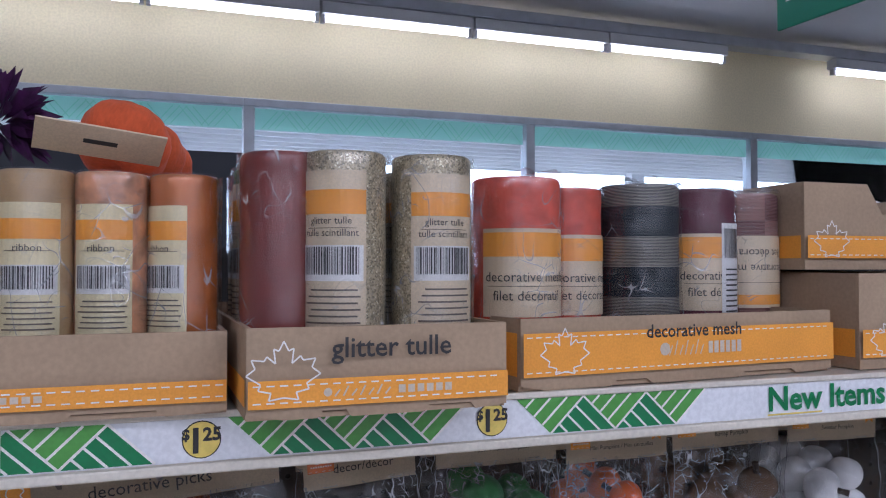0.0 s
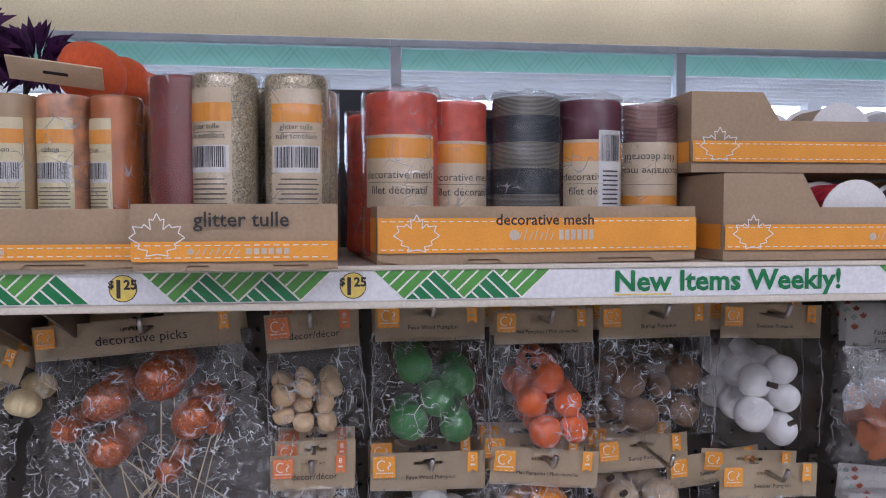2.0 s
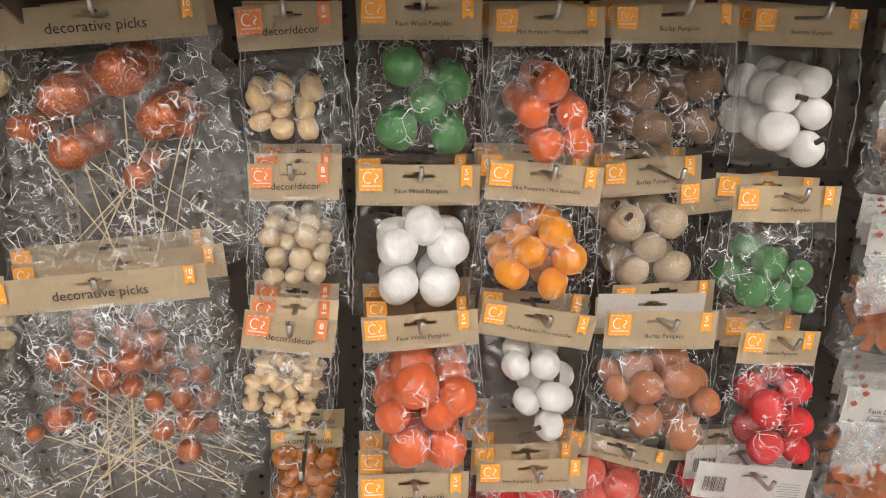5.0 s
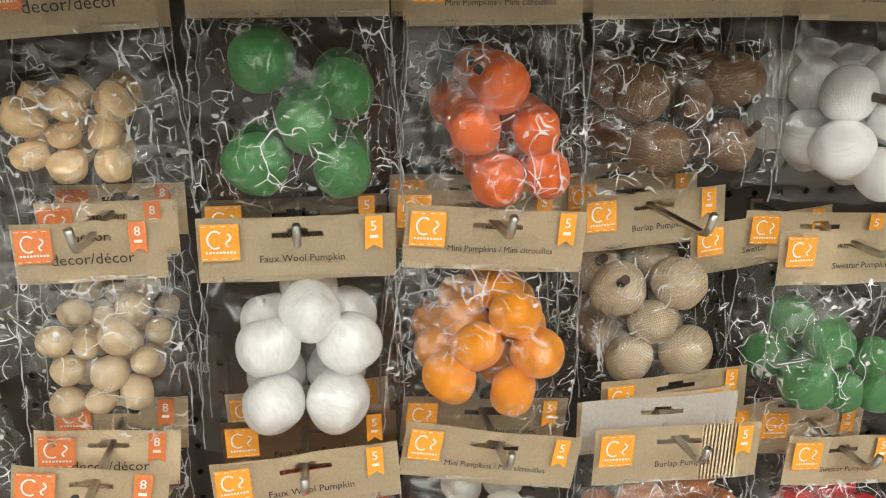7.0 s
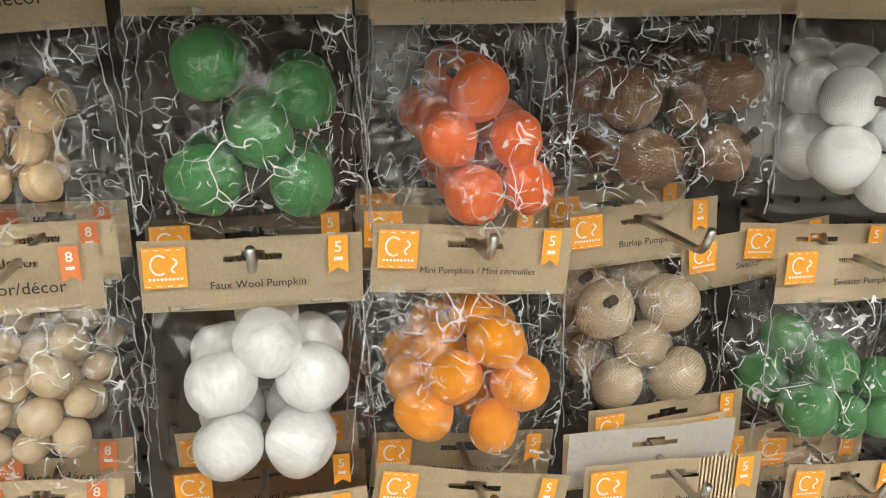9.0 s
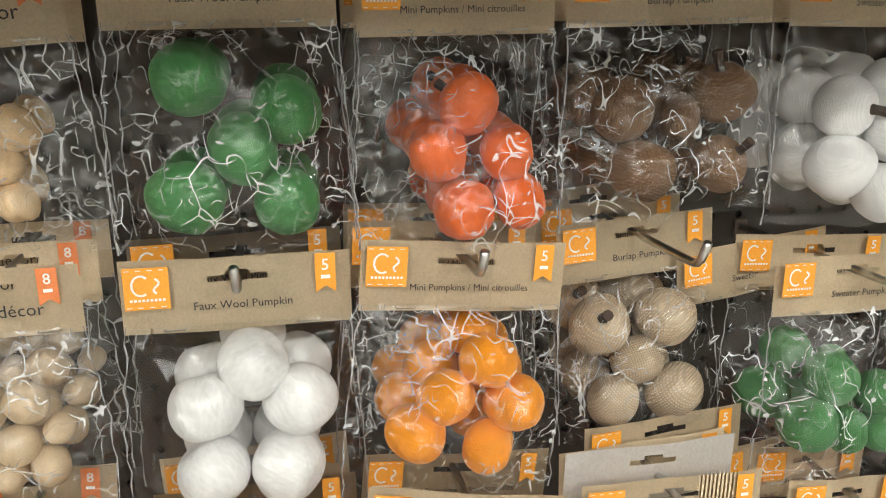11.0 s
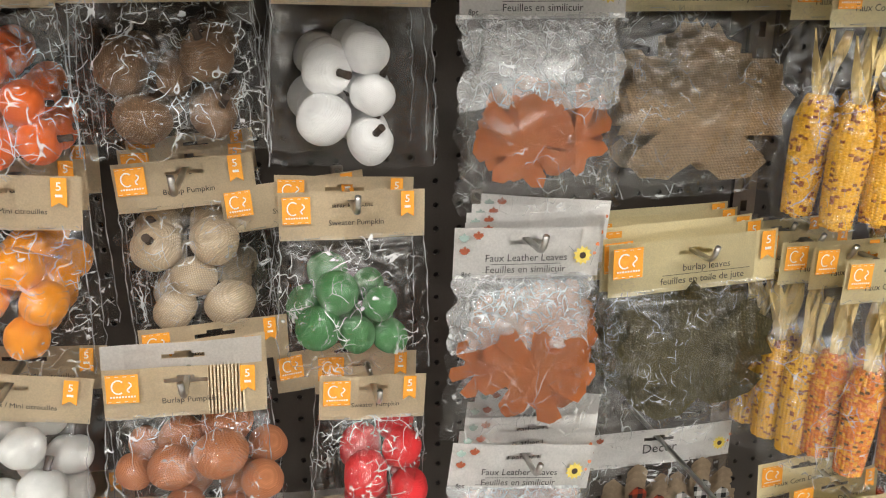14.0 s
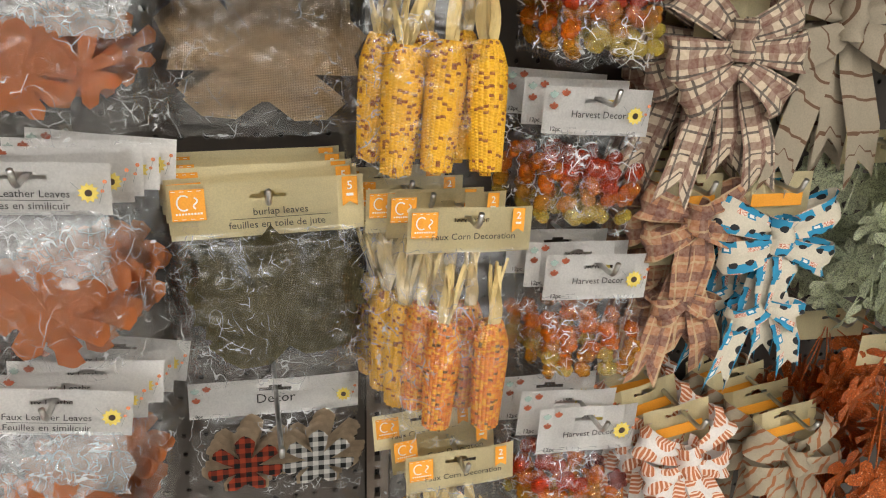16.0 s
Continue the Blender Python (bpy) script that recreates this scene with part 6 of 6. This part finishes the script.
def loop_bm(reach, width, puff, angle, seed):
    """One loop of a bow, from the knot out to the side and back behind itself."""
    pts, ws = [], []
    for k in range(17):
        s = k / 16
        a = math.pi * (2 * s - 1)
        out = reach * (0.5 + 0.5 * math.cos(a)) ** 0.8
        y = -puff * math.sin(math.pi * (1 - s) * 2) * 0.5 - 0.004
        pts.append(Vector((out, y, 0)))
        ws.append(width * (0.38 + 0.62 * (0.5 + 0.5 * math.cos(a)) ** 0.6))
    m = Matrix.Rotation(-radians(angle), 3, "Y")
    return strip_bm([m @ p for p in pts], ws, m @ Vector((0, 0, 1)), seed)


def bow(x, y, z, reach, width, tail, material, label, seed, card=None, tiers=((28, 152), (-8, 188)), group="bows", behind=1, long_tier=0.0, lean=0.0, hook_z=0.03):
    rnd = random.Random(seed)
    t = thing("ribbon_bow", pose(x, y, z, 0, lean, 0), label, "bow", group)
    if card:
        part("backing_card", card_bm(card[0], card[1], 0.028, 0.011, 0.01, seed), KRAFT_PALE, t, "", pose(0, 0.006, card[2]))
        print_part("orange_band", [rect(-card[0] * 0.36, card[0] * 0.36, card[2] - 0.036, card[2] - 0.022)], 0.0015, ORANGE, t)
    for i, pair in enumerate(tiers):
        for a in pair:
            ob = part("loop", loop_bm(reach * (1 - 0.08 * i) * rnd.uniform(0.92, 1.05), width, 0.030, a + rnd.uniform(-6, 6), seed + a), material, t)
            ob.location = (0, -0.006 * i, -0.012 * i)
    m = Matrix.Rotation(radians(90), 3, "Z")
    knot = [Vector((0.013 * math.sin(a), -0.014 - 0.016 * math.cos(a), 0)) for a in np.linspace(-2.4, 2.4, 11)]
    part("knot", strip_bm([Vector((p.x, p.y, 0.0)) for p in knot], [width * 0.95] * 11, (0, 0, 1), seed), material, t)
    if long_tier:
        for a in (200, -22):
            ob = part("loop", loop_bm(reach * 0.62, width * 0.9, 0.026, a, seed + 3), material, t)
            ob.location = (0.002, -0.004, -long_tier)
        for sx in (-1, 1):
            part("band", strip_bm([(sx * 0.006, -0.012, 0), (sx * 0.010, -0.020, -long_tier * 0.5), (sx * 0.006, -0.014, -long_tier)], [width * 0.7, width * 0.9, width * 0.7], (1, 0.2, 0), seed), material, t)
    for sx in (-1, 1, 0.25):
        d = [Vector((sx * reach * 0.10, 0.0, -0.5 * long_tier)), Vector((sx * reach * 0.28, -0.008, -0.35 * tail - 0.5 * long_tier)), Vector((sx * reach * 0.50, -0.014, -0.7 * tail - 0.4 * long_tier)), Vector((sx * reach * 0.68, -0.010 + 0.008 * sx, -tail - 0.3 * long_tier))]
        if sx == 0.25:
            d = [p + Vector((0, 0.008, 0.15 * tail * k / 3)) for k, p in enumerate(d)]
        part("tail", strip_bm(d, [width * 0.45, width * 0.8, width * 0.95, width], (1, 0.15, 0.25 * sx), seed, True), material, t)
    for k in range(behind):
        copy_thing(t, pose(x - 0.006 + rnd.uniform(-0.01, 0.01), y + 0.045 * (k + 1), z + 0.004, 0, lean + rnd.uniform(-5, 5), rnd.uniform(-8, 8)))
    hook(x, z + hook_z, y - 0.03)
    return t


def glitter_spray(x, y, z, material, label, seed, count=26, spread=0.075, drop=0.17):
    rnd = random.Random(seed)
    t = thing("glitter_leaves", pose(x, y, z), label, "decoration", "glitter leaf sprays")
    part("header_card", card_bm(0.10, 0.04, 0.028, 0.011, 0.01, seed), KRAFT_PALE, t)
    meshes = []
    for k in range(4):
        bm = leaf_bm(0.034, 0.0008, 0.25, seed + k, False, True)
        me = bpy.data.meshes.new("leaf")
        bm.to_mesh(me)
        bm.free()
        me.materials.append(material)
        meshes.append(me)
    for k in range(count):
        p = (rnd.uniform(-spread, spread), rnd.uniform(-0.045, 0.03), -0.035 - rnd.random() * drop)
        link_mesh("leaf", meshes[k % 4], None, t, "", pose(*p, rnd.uniform(-35, 35), rnd.uniform(0, 360), rnd.uniform(-40, 40)) @ Matrix.Scale(rnd.uniform(0.7, 1.15), 4))
        if k % 3 == 0:
            bm = bmesh.new()
            add_tube(bm, [(0, 0.005, -0.02), (p[0] * 0.5, p[1] * 0.5, p[2] * 0.6), p], 0.0009, 5)
            part("twig", bm, material, t)
    hook(x, z - 0.011, y - 0.03)


def right_columns():
    L = "white-carded bag of rust faux leather maple leaves"
    lv = [(0.030, -0.146, 0.036, -40), (-0.030, -0.142, 0.036, 70), (-0.012, -0.140, 0.040, 40), (-0.018, -0.148, 0.045, 10)]
    leaves_bag(0.873, 0.690, 1.441, 0.142, 0.045, 0.0, "Faux Leather Leaves", "Feuilles en similicuir", "white", L, lv, LEATHER, 0.160, 61, FILM_GLARE, 2, drift=0.010)
    lv2 = [(-0.032, -0.122, 0.034, -50), (0.018, -0.120, 0.046, 80), (0.004, -0.128, 0.046, 200), (0.012, -0.128, 0.052, 60)]
    leaves_bag(0.8555, 0.660, 1.229, 0.129, 0.044, -3.0, "Faux Leather Leaves", "Feuilles en similicuir", "white", L, lv2, LEATHER, 0.150, 62, FILM_GLARE, 4, size=0.0088, drift=0.011, gap=0.022, lift=0.0006)
    leaves_bag(0.8535, 0.650, 1.030, 0.134, 0.045, -8.0, "Faux Leather Leaves", "Feuilles en similicuir", "white", L, lv2, LEATHER, 0.150, 63, FILM_GLARE, 4, size=0.0088, drift=0.011, gap=0.022, lift=0.001)
    tan, olive, plum = burlap_sheet("tan_burlap_sheet", (0.42, 0.29, 0.17)), burlap_sheet("olive_burlap_sheet", (0.105, 0.085, 0.035)), burlap_sheet("plum_burlap_sheet", (0.10, 0.03, 0.05))
    leaves_bag(1.047, 0.740, 1.452, 0.180, 0.052, 0.0, "burlap leaves", "feuilles en toile de jute", "pale", "bag of tan burlap maple leaves with pale card", [(0.0, -0.150, 0.088, 0), (0.004, -0.150, 0.088, 4)], tan, 0.170, 64, FILM_CALM, 1, "5", 0.0098, tip=0.05)
    leaves_bag(1.045, 0.720, 1.191, 0.180, 0.054, 1.6, "burlap leaves", "feuilles en toile de jute", "pale", "bag of olive burlap maple leaves with pale card", [(0.0, -0.128, 0.084, 0), (0.008, -0.130, 0.084, -8)], olive, 0.165, 65, FILM_CALM, 4, "5", 0.0098, gap=0.018, drift=-0.003, lift=0.003)
    t = leaves_bag(1.045, 0.760, 0.9600, 0.180, 0.043, -1.0, "Decor", "", "white", "bag of plaid wooden maple leaves with white card", [], tan, 0.120, 66, FILM, 0, "8pc", 0.0160, tip=0.13)
    edge = mottled("raw_wood_edge", (0.36, 0.27, 0.18), 0.8, 80, 0.3, 0.4, 600)
    for lx, m, s in ((-0.034, check("red_black_check", (0.40, 0.055, 0.02), (0.012, 0.01, 0.01), 0.012), 3), (0.043, check("white_black_check", (0.68, 0.66, 0.63), (0.015, 0.015, 0.015), 0.012), 4)):
        for k in range(3):
            wood = leaf_part("plaid_leaf", t, 0.046, pose(lx + 0.004 * k, -0.020 + 0.006 * k, -0.090 + 0.004 * k, 0, 0, 0), edge, s, 0.02, 0.003)
            if k == 0:
                leaf_part("plaid_face", wood, 0.039, pose(0, -0.0072, 0, 0, 0, 0), m, s, 0.02, 0.0008, True)
    yellow = corn_material("yellow_corn", [(0.0, (0.86, 0.45, 0.012)), (0.87, (0.26, 0.05, 0.012))])
    orange = corn_material("orange_glitter_corn", [(0.0, (0.72, 0.19, 0.012)), (0.35, (0.62, 0.12, 0.01)), (0.62, (0.80, 0.36, 0.02)), (0.93, (0.08, 0.025, 0.01))])
    meshes = [corn_mesh(0.118, 0.0178, yellow), corn_mesh(0.118, 0.0172, orange)]
    corn_bag(1.190, 0.680, 1.428, 0.118, 0.042, 0.0, "bag of yellow faux corn cobs with pale card", [(-0.025, -0.108, 4, 0), (0.014, -0.105, 8, 0), (0.048, -0.105, 13, 0)], meshes, 0.192, 71, 1)
    corn_bag(1.227, 0.660, 1.1745, 0.120, 0.044, -1.5, "bag of orange glitter faux corn cobs, pale card", [(-0.021, -0.109, 2, 1), (0.026, -0.112, 0, 1)], meshes, 0.205, 72, 1)
    for k, (x, y) in enumerate(((1.196, 0.715), (1.182, 0.745), (1.170, 0.775))):
        corn_bag(x, y, 1.178 + 0.004 * k, 0.118, 0.044, -1 + k, "bag of yellow faux corn cobs with pale card", [(-0.020, -0.115, 2, 0), (0.020, -0.118, -2, 0)], meshes, 0.200, 73 + k, 0)
    corn_bag(1.223, 0.650, 0.9200, 0.114, 0.044, 2.5, "bag of yellow faux corn cobs with pale card", [(-0.021, -0.109, 2, 0), (0.026, -0.112, 0, 1)], meshes, 0.19, 78, 2)
    gems = [gem_material("maroon_acrylic", (0.25, 0.025, 0.015)), gem_material("red_acrylic", (0.70, 0.07, 0.012)), gem_material("orange_acrylic", (0.90, 0.24, 0.012)), gem_material("amber_acrylic", (0.80, 0.36, 0.03)), gem_material("yellow_acrylic", (0.78, 0.60, 0.10))]
    gem_bag(1.362, 0.690, 1.440, 0.106, 0.045, 0.0, gems, 81)
    gem_bag(1.3625, 0.700, 1.2760, 0.111, 0.046, -3.0, gems[1:], 82)
    gem_bag(1.3745, 0.690, 1.1085, 0.115, 0.050, -2.5, gems[2:], 83)
    gem_bag(1.3645, 0.655, 0.9515, 0.111, 0.054, -2.5, gems, 84)
    brown = plaid("brown_cream_plaid", (0.62, 0.50, 0.36), (0.15, 0.035, 0.02), (0.025, 0.014, 0.012), 0.026)
    rust = plaid("rust_plaid", (0.42, 0.17, 0.07), (0.11, 0.02, 0.014), (0.50, 0.33, 0.17), 0.030)
    truck, pumpkin = motif("truck_ribbon", (0.60, 0.54, 0.43), "truck"), motif("pumpkin_ribbon", (0.72, 0.66, 0.62), "pumpkin")
    owl, band = motif("owl_ribbon", (0.30, 0.25, 0.185), "owl"), motif("rust_band_ribbon", (0.34, 0.28, 0.20), "band")
    bow(1.490, 0.690, 1.325, 0.078, 0.042, 0.150, brown, "brown and cream plaid fabric bow", 91, (0.08, 0.09, 0.085), ((30, 150), (-4, 186), (-32, 212)), behind=3, hook_z=0.07)
    bow(1.477, 0.700, 1.145, 0.062, 0.038, 0.150, rust, "rust plaid fabric bow on a pale card", 92, (0.075, 0.10, 0.040), ((18, 162), (-14, 194)), behind=3, long_tier=0.095, hook_z=0.028)
    bow(1.482, 0.660, 0.880, 0.060, 0.040, 0.120, pumpkin, "white bow printed with striped pumpkins, pale card", 93, (0.078, 0.10, 0.055), ((32, 150), (-6, 186)), behind=3, lean=-10, hook_z=0.045)
    bow(1.620, 0.705, 1.345, 0.085, 0.046, 0.165, owl, "cream bow printed with branches and owls", 94, (0.08, 0.09, 0.085), ((22, 158), (-20, 200)), behind=3, hook_z=0.07)
    bow(1.572, 0.690, 1.125, 0.075, 0.040, 0.145, truck, "cream bow printed with little blue trucks", 95, (0.085, 0.10, 0.062), ((20, 160), (-14, 194)), behind=3, long_tier=0.085, hook_z=0.05)
    bow(1.640, 0.680, 0.845, 0.066, 0.040, 0.120, band, "beige and rust banded bow, pale card", 96, (0.085, 0.10, 0.058), ((30, 150), (-8, 188)), behind=3, lean=-10, hook_z=0.046)
    glitter_spray(1.755, 0.690, 1.205, SILVER, "pale green glitter maple leaf spray on a card", 97)
    glitter_spray(1.770, 0.690, 0.985, COPPER, "copper glitter maple leaf spray on a card", 98, 34, 0.09, 0.2)
    glitter_spray(1.740, 0.760, 1.215, SILVER, "pale green glitter maple leaf spray on a card", 100)
    glitter_spray(1.730, 0.755, 0.990, COPPER, "copper glitter maple leaf spray on a card", 101, 34, 0.09, 0.2)
    glitter_spray(1.800, 0.700, 1.42, SILVER, "pale green glitter maple leaf spray on a card", 99, 20, 0.08, 0.15)


right_columns()
